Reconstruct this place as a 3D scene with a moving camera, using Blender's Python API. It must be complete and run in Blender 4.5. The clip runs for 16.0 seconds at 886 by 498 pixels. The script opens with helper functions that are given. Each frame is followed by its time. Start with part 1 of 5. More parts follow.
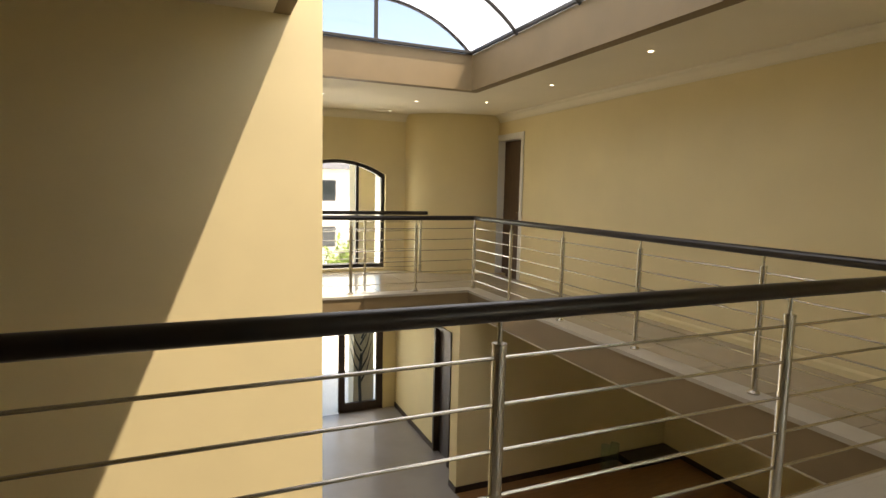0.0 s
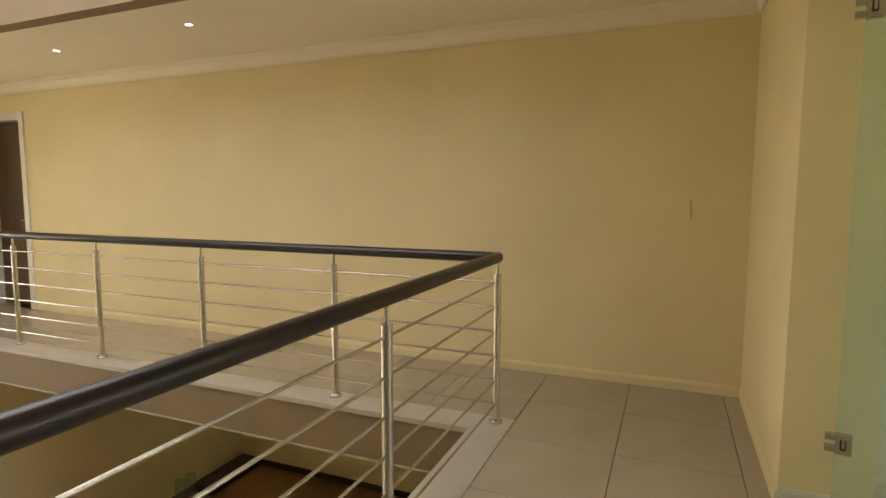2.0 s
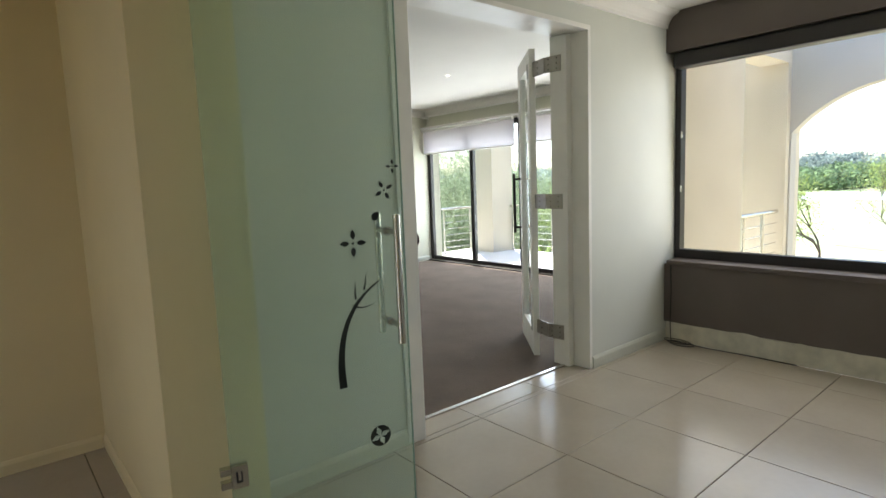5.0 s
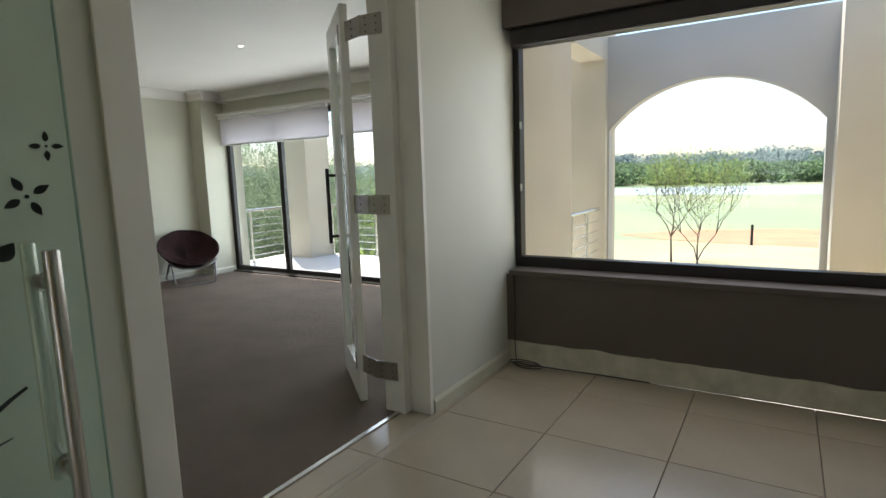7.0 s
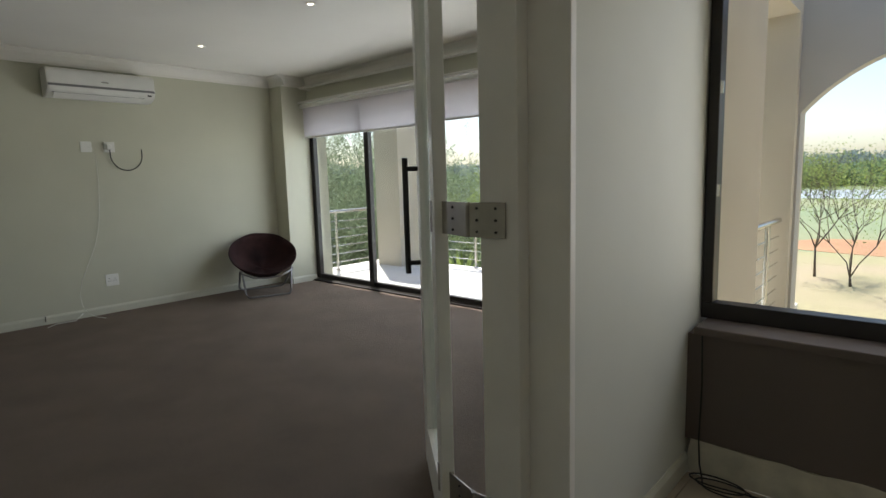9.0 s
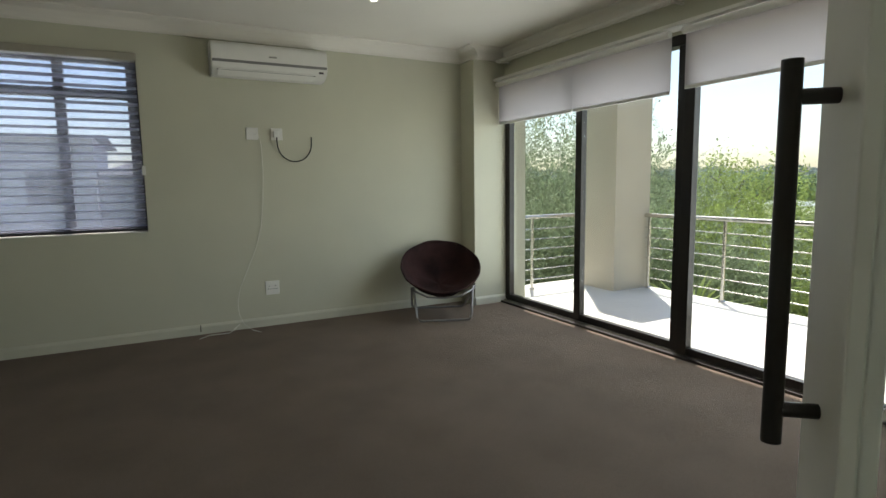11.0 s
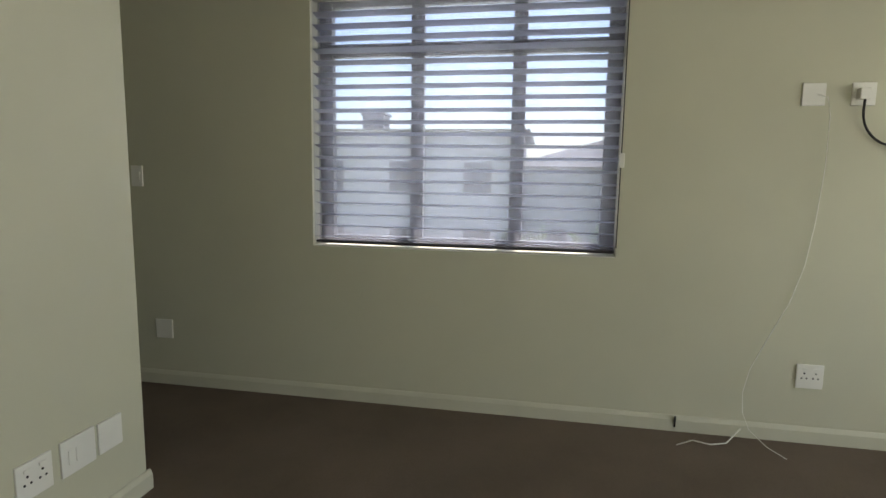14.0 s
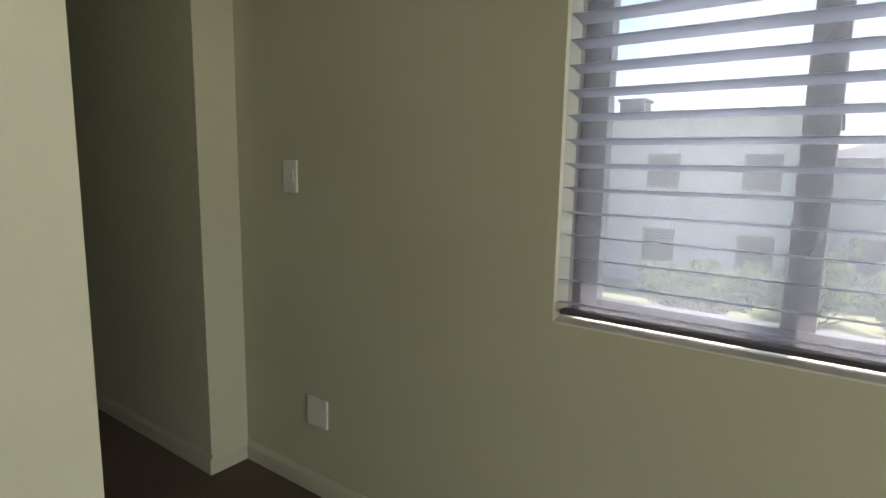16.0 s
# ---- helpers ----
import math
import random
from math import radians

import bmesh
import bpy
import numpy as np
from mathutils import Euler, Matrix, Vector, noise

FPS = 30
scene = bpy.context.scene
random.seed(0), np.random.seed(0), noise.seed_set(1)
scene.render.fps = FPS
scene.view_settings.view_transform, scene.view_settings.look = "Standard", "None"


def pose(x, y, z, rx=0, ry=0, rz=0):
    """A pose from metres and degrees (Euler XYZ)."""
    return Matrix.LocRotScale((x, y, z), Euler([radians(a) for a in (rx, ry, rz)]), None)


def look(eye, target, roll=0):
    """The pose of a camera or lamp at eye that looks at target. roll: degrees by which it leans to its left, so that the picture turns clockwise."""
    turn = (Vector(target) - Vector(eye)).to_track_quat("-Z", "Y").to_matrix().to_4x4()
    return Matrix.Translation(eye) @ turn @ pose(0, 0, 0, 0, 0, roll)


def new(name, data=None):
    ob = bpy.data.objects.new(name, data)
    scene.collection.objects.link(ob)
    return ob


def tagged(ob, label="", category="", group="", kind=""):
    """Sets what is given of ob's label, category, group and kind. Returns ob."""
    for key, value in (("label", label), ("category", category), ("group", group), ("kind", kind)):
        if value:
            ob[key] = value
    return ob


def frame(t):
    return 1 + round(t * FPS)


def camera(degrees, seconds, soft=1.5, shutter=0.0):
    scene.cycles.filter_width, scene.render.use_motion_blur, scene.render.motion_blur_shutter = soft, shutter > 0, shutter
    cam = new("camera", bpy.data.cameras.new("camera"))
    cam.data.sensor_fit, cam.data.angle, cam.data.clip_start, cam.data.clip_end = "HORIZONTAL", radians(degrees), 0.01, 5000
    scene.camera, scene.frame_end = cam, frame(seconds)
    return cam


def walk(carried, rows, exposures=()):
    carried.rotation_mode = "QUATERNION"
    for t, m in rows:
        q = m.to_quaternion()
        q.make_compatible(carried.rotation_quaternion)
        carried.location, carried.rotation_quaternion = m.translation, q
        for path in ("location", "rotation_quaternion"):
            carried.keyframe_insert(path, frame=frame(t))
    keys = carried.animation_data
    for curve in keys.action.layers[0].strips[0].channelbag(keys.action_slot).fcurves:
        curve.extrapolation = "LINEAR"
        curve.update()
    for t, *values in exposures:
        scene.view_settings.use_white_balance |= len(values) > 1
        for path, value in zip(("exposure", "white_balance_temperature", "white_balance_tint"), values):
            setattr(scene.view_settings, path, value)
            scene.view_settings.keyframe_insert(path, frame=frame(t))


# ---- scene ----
cam = camera(77.4, 16.0)
EXPOSURES = [
    (0.0, 1.95, 8200, 12), (0.9, 2.0, 8400, 13), (1.5, 2.36, 8500, 15), (2.2, 2.58, 8200, 14), (3.0, 2.52, 7300, 13), (3.5, 2.42, 7000, 13), (4.0, 2.18, 6700, 13), (5.0, 1.88, 6200, 12), (7.3, 1.05, 6150, 12),
    (9.0, 0.66, 6350, 13), (11.5, 0.66, 6650, 8), (12.5, 0.74, 6850, 9), (13.5, 1.1, 7250, 10), (14.5, 1.42, 7000, 9), (16.0, 1.6, 7500, 8),
]
PATH = [
    (0, (-0.039, 1.009, 1.319), (0.752, 2.835, 1.114), 1.3),
    (0.5, (0.065, 1.203, 1.316), (1.202, 2.836, 1.115), 1.5),
    (1, (0.178, 1.328, 1.303), (1.639, 2.680, 1.109), 1.1),
    (1.5, (0.287, 1.425, 1.319), (1.949, 2.522, 1.128), 0.8),
    (2, (0.359, 1.500, 1.328), (2.198, 2.260, 1.133), 0.1),
    (2.5, (0.502, 1.543, 1.330), (2.458, 1.907, 1.118), -0.5),
    (3, (0.659, 1.580, 1.329), (2.646, 1.509, 1.116), -0.6),
    (3.5, (0.787, 1.594, 1.326), (2.729, 1.171, 1.111), -1.1),
    (4, (0.893, 1.585, 1.324), (2.723, 0.809, 1.101), -1.5),
    (4.5, (0.986, 1.512, 1.325), (2.67, 0.459, 1.093), -1.8),
    (5, (1.053, 1.44, 1.324), (2.574, 0.163, 1.086), -2.2),
    (5.2, (1.076, 1.41, 1.325), (2.529, 0.056, 1.086), -2.2),
    (7.3, (1.773, 0.550, 1.321), (2.801, -1.143, 1.046), -1.8),
    (7.5, (1.853, 0.438, 1.321), (2.883, -1.254, 1.045), -1.6),
    (8, (2.053, 0.147, 1.316), (3.123, -1.520, 1.043), -1.6),
    (8.5, (2.274, -0.101, 1.309), (3.450, -1.696, 1.042), -1.5),
    (9, (2.511, -0.347, 1.298), (3.836, -1.822, 1.035), -1.6),
    (9.2, (2.616, -0.451, 1.294), (4.024, -1.847, 1.034), -1.5),
    (11.3, (3.945, -1.4, 1.225), (5.756, -2.218, 0.991), -0.7),
    (11.5, (4.044, -1.448, 1.224), (5.897, -2.164, 0.99), -0.6),
    (12, (4.358, -1.362, 1.225), (6.289, -1.828, 0.994), -0.2),
    (12.5, (4.703, -1.278, 1.24), (6.673, -1.531, 1.008), 0.1),
    (13, (5.077, -1.138, 1.258), (7.062, -1.162, 1.016), 0.5),
    (13.5, (5.457, -1.029, 1.269), (7.434, -0.85, 1.019), 0.9),
    (14, (5.866, -0.941, 1.273), (7.815, -0.577, 1.014), 0.9),
    (14.5, (6.25, -0.8, 1.272), (8.153, -0.242, 1.014), 1.1),
    (15, (6.674, -0.66, 1.268), (8.516, 0.071, 1.004), 1.1),
    (15.5, (7.05, -0.473, 1.273), (8.786, 0.483, 1.002), 1.3),
    (16, (7.360, -0.280, 1.303), (8.966, 0.870, 1.003), 1.1),
]
walk(cam, [(t, look(eye, target, roll)) for t, eye, target, roll in PATH], exposures=EXPOSURES)

# ---- world, sun, exposure ----
SUN_DIR = Vector((-0.392, 0.29, -1.0)).normalized()
world = bpy.data.worlds.new("sky_world")
scene.world = world
world.use_nodes = True
wn = world.node_tree.nodes
wl = world.node_tree.links
sky = wn.new("ShaderNodeTexSky")
sky.sky_type, sky.sun_disc = "NISHITA", False
sky.sun_elevation = math.asin(-SUN_DIR.z)
sky.sun_rotation = math.atan2(-SUN_DIR.x, -SUN_DIR.y)
sky.air_density, sky.dust_density, sky.ozone_density = 1.0, 1.5, 1.0
wl.new(sky.outputs[0], wn["Background"].inputs[0])
wn["Background"].inputs[1].default_value = 0.15
sun = new("sun", bpy.data.lights.new("sun", "SUN"))
sun.data.energy, sun.data.angle, sun.data.color = 5.0, radians(0.6), (1.0, 0.95, 0.87)
sun.matrix_world = look((0, 0, 30), Vector((0, 0, 30)) + SUN_DIR)


def sky_lamp(name, m, sx, sy, power, tint=(0.95, 0.98, 1.0)):
    """An area lamp that stands in an opening for the sky's light."""
    la = bpy.data.lights.new(name, "AREA")
    la.shape, la.size, la.size_y, la.energy, la.color = "RECTANGLE", sx, sy, power, tint
    ob = new(name, la)
    ob.matrix_world = m
    return ob


sky_lamp("skylight_lamp", look((1.78, 5.1, 3.55), (1.78, 5.1, 0)), 2.2, 3.8, 8)
sky_lamp("sliding_door_lamp", look((6.2, -4.68, 1.1), (6.2, 0, 1.0)), 4.4, 1.6, 31, (0.88, 0.95, 1.0))
sky_lamp("lobby_window_lamp", look((2.0, -2.83, 1.45), (2.0, 0, 1.2)), 2.3, 1.3, 5.6)
sky_lamp("side_window_lamp", look((8.98, -0.48, 1.55), (0, -0.48, 1.3)), 1.3, 1.5, 8)
sky_lamp("far_window_lamp", look((1.95, 9.98, 0.95), (1.95, 0, 0.7)), 1.3, 1.6, 9)
sky_lamp("entrance_lamp", look((1.7, 10.8, -1.75), (1.7, 0, -2.2)), 2.3, 2.0, 4.5)


# ---- materials ----
def mat(name, col, rough=0.6, metal=0.0, var=0.06, scale=6.0, bump=0.05, bscale=120.0, spec=0.5, col2=None, fine=0.0, stretch=None, coat=0.0, island=0.0):
    m = bpy.data.materials.new(name)
    m.use_nodes = True
    nt = m.node_tree
    b = nt.nodes["Principled BSDF"]
    b.inputs["Roughness"].default_value, b.inputs["Metallic"].default_value = rough, metal
    b.inputs["Specular IOR Level"].default_value = spec
    b.inputs["Coat Weight"].default_value = coat
    tc = nt.nodes.new("ShaderNodeTexCoord")
    src = tc.outputs["Object"]
    if stretch:
        mp = nt.nodes.new("ShaderNodeMapping")
        mp.inputs["Scale"].default_value = stretch
        nt.links.new(src, mp.inputs[0])
        src = mp.outputs[0]
    n1 = nt.nodes.new("ShaderNodeTexNoise")
    n1.inputs["Scale"].default_value, n1.inputs["Detail"].default_value = scale, 5.0
    n2 = nt.nodes.new("ShaderNodeTexNoise")
    n2.inputs["Scale"].default_value, n2.inputs["Detail"].default_value = bscale, 3.0
    nt.links.new(src, n1.inputs[0])
    nt.links.new(src, n2.inputs[0])
    c2 = col2 or tuple(c * (1 - 2.2 * var) for c in col)
    mix = nt.nodes.new("ShaderNodeMix")
    mix.data_type = "RGBA"
    mix.inputs[6].default_value, mix.inputs[7].default_value = (*col, 1), (*c2, 1)
    ramp = nt.nodes.new("ShaderNodeMapRange")
    ramp.inputs[1].default_value, ramp.inputs[2].default_value = 0.35, 0.68
    nt.links.new(n1.outputs[0], ramp.inputs[0])
    nt.links.new(ramp.outputs[0], mix.inputs[0])
    out = mix.outputs[2]
    if fine or island:
        mx = nt.nodes.new("ShaderNodeMix")
        mx.data_type, mx.blend_type = "RGBA", "MULTIPLY"
        mx.inputs[0].default_value = 1.0
        mr = nt.nodes.new("ShaderNodeMapRange")
        if island:
            gi = nt.nodes.new("ShaderNodeNewGeometry")
            nt.links.new(gi.outputs["Random Per Island"], mr.inputs[0])
            mr.inputs[3].default_value, mr.inputs[4].default_value = 1 - island, 1 + island
        else:
            nt.links.new(n2.outputs[0], mr.inputs[0])
            mr.inputs[1].default_value, mr.inputs[2].default_value = 0.25, 0.75
            mr.inputs[3].default_value, mr.inputs[4].default_value = 1 - fine, 1 + fine
        nt.links.new(out, mx.inputs[6])
        nt.links.new(mr.outputs[0], mx.inputs[7])
        out = mx.outputs[2]
    nt.links.new(out, b.inputs["Base Color"])
    if bump:
        bp = nt.nodes.new("ShaderNodeBump")
        bp.inputs["Strength"].default_value, bp.inputs["Distance"].default_value = bump, 0.01
        nt.links.new(n2.outputs[0], bp.inputs["Height"])
        nt.links.new(bp.outputs[0], b.inputs["Normal"])
    return m


def glass(name, tint=(0.97, 0.985, 0.975), gloss=0.06):
    m = bpy.data.materials.new(name)
    m.use_nodes = True
    nt = m.node_tree
    nt.nodes.remove(nt.nodes["Principled BSDF"])
    tr, gl, mx, fr, pw = (nt.nodes.new("ShaderNode" + k) for k in ("BsdfTransparent", "BsdfGlossy", "MixShader", "LayerWeight", "Math"))
    tr.inputs[0].default_value = (*tint, 1)
    gl.inputs["Roughness"].default_value = 0.01
    fr.inputs[0].default_value = 0.5
    pw.operation = "MULTIPLY_ADD"
    pw.inputs[1].default_value, pw.inputs[2].default_value = 0.06, 0.015
    nt.links.new(fr.outputs["Facing"], pw.inputs[0])
    nt.links.new(pw.outputs[0], mx.inputs[0])
    nt.links.new(tr.outputs[0], mx.inputs[1])
    nt.links.new(gl.outputs[0], mx.inputs[2])
    nt.links.new(mx.outputs[0], nt.nodes["Material Output"].inputs[0])
    return m


def veil(name, col, clear, through_light=0.5, rough=0.5, tint=None, gloss=0.0):
    """Half-clear sheet: clear part, scattering part, slight gloss."""
    m = bpy.data.materials.new(name)
    m.use_nodes = True
    nt = m.node_tree
    nt.nodes.remove(nt.nodes["Principled BSDF"])
    tr, di, tl, m1, m2 = (nt.nodes.new("ShaderNode" + k) for k in ("BsdfTransparent", "BsdfDiffuse", "BsdfTranslucent", "MixShader", "MixShader"))
    tr.inputs[0].default_value = (*(tint or col), 1)
    di.inputs[0].default_value = tl.inputs[0].default_value = (*col, 1)
    no = nt.nodes.new("ShaderNodeTexNoise")
    no.inputs["Scale"].default_value = 3.0
    mr = nt.nodes.new("ShaderNodeMapRange")
    mr.inputs[3].default_value, mr.inputs[4].default_value = clear - 0.012, clear + 0.012
    nt.links.new(no.outputs[0], mr.inputs[0])
    m1.inputs[0].default_value = through_light
    nt.links.new(di.outputs[0], m1.inputs[1])
    nt.links.new(tl.outputs[0], m1.inputs[2])
    nt.links.new(mr.outputs[0], m2.inputs[0])
    nt.links.new(m1.outputs[0], m2.inputs[1])
    nt.links.new(tr.outputs[0], m2.inputs[2])
    last = m2.outputs[0]
    if gloss:
        gl, m3, fr = nt.nodes.new("ShaderNodeBsdfGlossy"), nt.nodes.new("ShaderNodeMixShader"), nt.nodes.new("ShaderNodeMath")
        gl.inputs["Roughness"].default_value = rough
        lw = nt.nodes.new("ShaderNodeLayerWeight")
        fr.operation = "MULTIPLY_ADD"
        fr.inputs[1].default_value, fr.inputs[2].default_value = gloss, 0.02
        nt.links.new(lw.outputs["Facing"], fr.inputs[0])
        nt.links.new(fr.outputs[0], m3.inputs[0])
        nt.links.new(last, m3.inputs[1])
        nt.links.new(gl.outputs[0], m3.inputs[2])
        last = m3.outputs[0]
    nt.links.new(last, nt.nodes["Material Output"].inputs[0])
    return m


def glow(name, col, power):
    m = bpy.data.materials.new(name)
    m.use_nodes = True
    b = m.node_tree.nodes["Principled BSDF"]
    b.inputs["Emission Color"].default_value, b.inputs["Emission Strength"].default_value = (*col, 1), power
    return m


CREAM = mat("cream_wall_paint", (0.79, 0.665, 0.385), 0.7, var=0.025, scale=1.6, bump=0.05, bscale=160)
PALE = mat("pale_wall_paint", (0.565, 0.555, 0.435), 0.7, var=0.025, scale=1.6, bump=0.05, bscale=160)
LOBBY = mat("off_white_lobby_paint", (0.63, 0.635, 0.56), 0.65, var=0.025, scale=1.6, bump=0.05, bscale=160)
WHITE = mat("white_ceiling_paint", (0.80, 0.77, 0.70), 0.75, var=0.02, scale=1.2, bump=0.03, bscale=140)
CEILCREAM = mat("cream_ceiling_paint", (0.83, 0.76, 0.60), 0.75, var=0.02, scale=1.2, bump=0.03, bscale=140)
TRIM = mat("white_gloss_trim_paint", (0.80, 0.78, 0.72), 0.38, var=0.03, scale=5, bump=0.03, bscale=60)
SKIRT = mat("off_white_skirting_paint", (0.565, 0.555, 0.45), 0.5, var=0.03, scale=5, bump=0.03, bscale=60)
TAUPE = mat("taupe_wall_paint", (0.115, 0.090, 0.072), 0.65, var=0.05, scale=3, bump=0.06, bscale=150)
FASCIA = mat("brown_fascia_paint", (0.225, 0.158, 0.080), 0.65, var=0.05, scale=2.5, bump=0.05, bscale=150)
RAW = mat("unpainted_plaster", (0.62, 0.58, 0.45), 0.85, var=0.12, scale=9, bump=0.25, bscale=70)
TILE = mat("cream_porcelain_tile", (0.44, 0.375, 0.285), 0.20, var=0.045, scale=2.2, bump=0.012, bscale=30, fine=0.02)
GROUT = mat("grey_grout", (0.25, 0.22, 0.17), 0.9, var=0.1, scale=14, bump=0.2)
COPING = mat("white_stone_coping", (0.44, 0.40, 0.33), 0.4, var=0.05, scale=5)
CARPET = mat("brown_loop_carpet", (0.225, 0.175, 0.137), 0.95, var=0.07, scale=2.4, bump=0.9, bscale=420, spec=0.1, fine=0.28)
STEEL = mat("brushed_steel", (0.62, 0.60, 0.56), 0.27, 1.0, var=0.04, scale=10, bump=0.03, bscale=200)
DULLSTEEL = mat("dull_grey_steel", (0.43, 0.40, 0.35), 0.42, 0.9, var=0.08, scale=14, bump=0.03, bscale=160)
DARKRAIL = mat("dark_stained_handrail", (0.022, 0.017, 0.016), 0.33, var=0.15, scale=12, bump=0.04, bscale=90)
BRONZE = mat("dark_bronze_aluminium", (0.022, 0.018, 0.015), 0.42, 0.2, var=0.1, scale=12, bump=0.02)
GREYALU = mat("grey_window_frame", (0.055, 0.05, 0.055), 0.5, 0.1, var=0.06, scale=10, bump=0.02)
HEADBOX = mat("beige_blind_headbox", (0.40, 0.375, 0.30), 0.5, var=0.04, scale=6, bump=0.02)
PLASTIC = mat("white_plastic", (0.79, 0.78, 0.73), 0.35, var=0.02, scale=8, bump=0.0)
BLACK = mat("black_rubber", (0.012, 0.012, 0.012), 0.5, var=0.1, scale=20, bump=0.02)
DECAL = mat("black_vinyl_decal", (0.012, 0.016, 0.013), 0.45, var=0.1, scale=20, bump=0.0)
VELOUR = mat("maroon_velour", (0.050, 0.022, 0.020), 0.9, var=0.2, scale=5, bump=0.4, bscale=180, col2=(0.020, 0.010, 0.010), spec=0.2)
STUCCO = mat("cream_exterior_plaster", (0.62, 0.56, 0.45), 0.85, var=0.05, scale=1.5, bump=0.2, bscale=90)
STUCCO_GREY = mat("grey_exterior_plaster", (0.50, 0.48, 0.445), 0.85, var=0.05, scale=1.5, bump=0.2, bscale=90)
BALCONY = mat("white_balcony_tile", (0.74, 0.72, 0.68), 0.6, var=0.04, scale=3, bump=0.05)
LOWTILE = mat("grey_lower_tile", (0.33, 0.31, 0.31), 0.25, var=0.05, scale=2, bump=0.01)
LOWWOOD = mat("orange_brown_lower_floor", (0.30, 0.150, 0.060), 0.4, var=0.12, scale=4, bump=0.05, stretch=(1, 8, 1))
DARKWOOD = mat("dark_brown_door_wood", (0.045, 0.026, 0.017), 0.45, var=0.2, scale=6, bump=0.08, stretch=(6, 6, 0.6))
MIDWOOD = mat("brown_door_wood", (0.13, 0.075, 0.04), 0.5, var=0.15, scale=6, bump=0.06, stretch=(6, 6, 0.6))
ROOF = mat("grey_roof_tile", (0.10, 0.098, 0.11), 0.8, var=0.15, scale=3, bump=0.3, bscale=8)
LEAF1 = mat("olive_green_foliage", (0.30, 0.37, 0.215), 0.7, var=0.25, scale=1.2, bump=0, island=0.4)
LEAF2 = mat("fresh_green_foliage", (0.33, 0.42, 0.12), 0.65, var=0.25, scale=1.2, bump=0, island=0.4)
# distance haze is mixed into this leaf colour: paler and bluer
LEAF3 = mat("haze_tinted_far_foliage", (0.25, 0.31, 0.29), 0.8, var=0.2, scale=0.2, bump=0, island=0.35)
LEAF4 = mat("shore_green_foliage", (0.21, 0.30, 0.15), 0.8, var=0.25, scale=0.15, bump=0, island=0.45)
BARK = mat("grey_brown_bark", (0.13, 0.10, 0.075), 0.9, var=0.2, scale=8, bump=0.5, bscale=30)
LAWN = mat("patchy_lawn", (0.185, 0.235, 0.125), 0.95, var=0.2, scale=0.05, bump=0.3, bscale=6, col2=(0.25, 0.26, 0.14), fine=0.15)
DRYGRASS = mat("dry_pale_grass", (0.35, 0.285, 0.18), 0.95, var=0.15, scale=0.25, bump=0.3, bscale=8, col2=(0.30, 0.28, 0.14), fine=0.15)
SAND = mat("orange_bunker_sand", (0.42, 0.225, 0.115), 0.95, var=0.1, scale=0.3, bump=0.2, bscale=8)
WATER = mat("pale_lake_water", (0.40, 0.43, 0.46), 0.3, var=0.05, scale=0.1, bump=0.05, bscale=2)
for leafy in (LEAF1, LEAF2, LEAF3, LEAF4):
    nt = leafy.node_tree
    tl, mx = nt.nodes.new("ShaderNodeBsdfTranslucent"), nt.nodes.new("ShaderNodeMixShader")
    base = nt.nodes["Principled BSDF"]
    nt.links.new(base.inputs["Base Color"].links[0].from_socket, tl.inputs[0])
    mx.inputs[0].default_value = 0.55
    nt.links.new(base.outputs[0], mx.inputs[1])
    nt.links.new(tl.outputs[0], mx.inputs[2])
    nt.links.new(mx.outputs[0], nt.nodes["Material Output"].inputs[0])
GLASS = glass("clear_glass")
GREYGLASS = glass("grey_tinted_glass", (0.60, 0.61, 0.65))
FROST = veil("pale_green_glass", (0.80, 0.97, 0.90), 0.84, 0.5, 0.06, tint=(0.905, 0.965, 0.925), gloss=0.10)
GLASSEDGE = mat("green_glass_edge", (0.34, 0.48, 0.41), 0.1, var=0.05, bump=0.0)
POLY = veil("milky_skylight_sheet", (0.38, 0.39, 0.41), 0.46, 0.9, tint=(0.86, 0.87, 0.90))
BLIND = veil("white_roller_blind_fabric", (0.67, 0.64, 0.645), 0.12, 0.7)
SHEER = veil("sheer_blind_mesh", (0.61, 0.61, 0.66), 0.87, 0.8, tint=(0.90, 0.91, 0.955))
FRONTSHEER = veil("fine_front_mesh", (0.62, 0.62, 0.70), 0.93, 0.6, tint=(0.95, 0.95, 0.99))
BAND = veil("pale_vane_fabric", (0.60, 0.61, 0.66), 0.16, 0.6)
SPOT = glow("lit_downlight_lamp", (1.0, 0.88, 0.68), 3.5)


# ---- builders ----
def add_box(bm, x0, x1, y0, y1, z0, z1, bevel=0.0):
    r = bmesh.ops.create_cube(bm, size=1.0, matrix=Matrix.LocRotScale(((x0 + x1) / 2, (y0 + y1) / 2, (z0 + z1) / 2), None, (abs(x1 - x0), abs(y1 - y0), abs(z1 - z0))))
    if bevel:
        es = {e for v in r["verts"] for e in v.link_edges}
        bmesh.ops.bevel(bm, geom=list(es), offset=bevel, segments=2, affect="EDGES", profile=0.6)


def add_tube(bm, p0, p1, r, n=12, r1=None):
    p0, p1 = Vector(p0), Vector(p1)
    d = p1 - p0
    bmesh.ops.create_cone(bm, cap_ends=True, segments=n, radius1=r, radius2=r if r1 is None else r1, depth=d.length,
                          matrix=Matrix.Translation((p0 + p1) / 2) @ d.to_track_quat("Z", "Y").to_matrix().to_4x4())


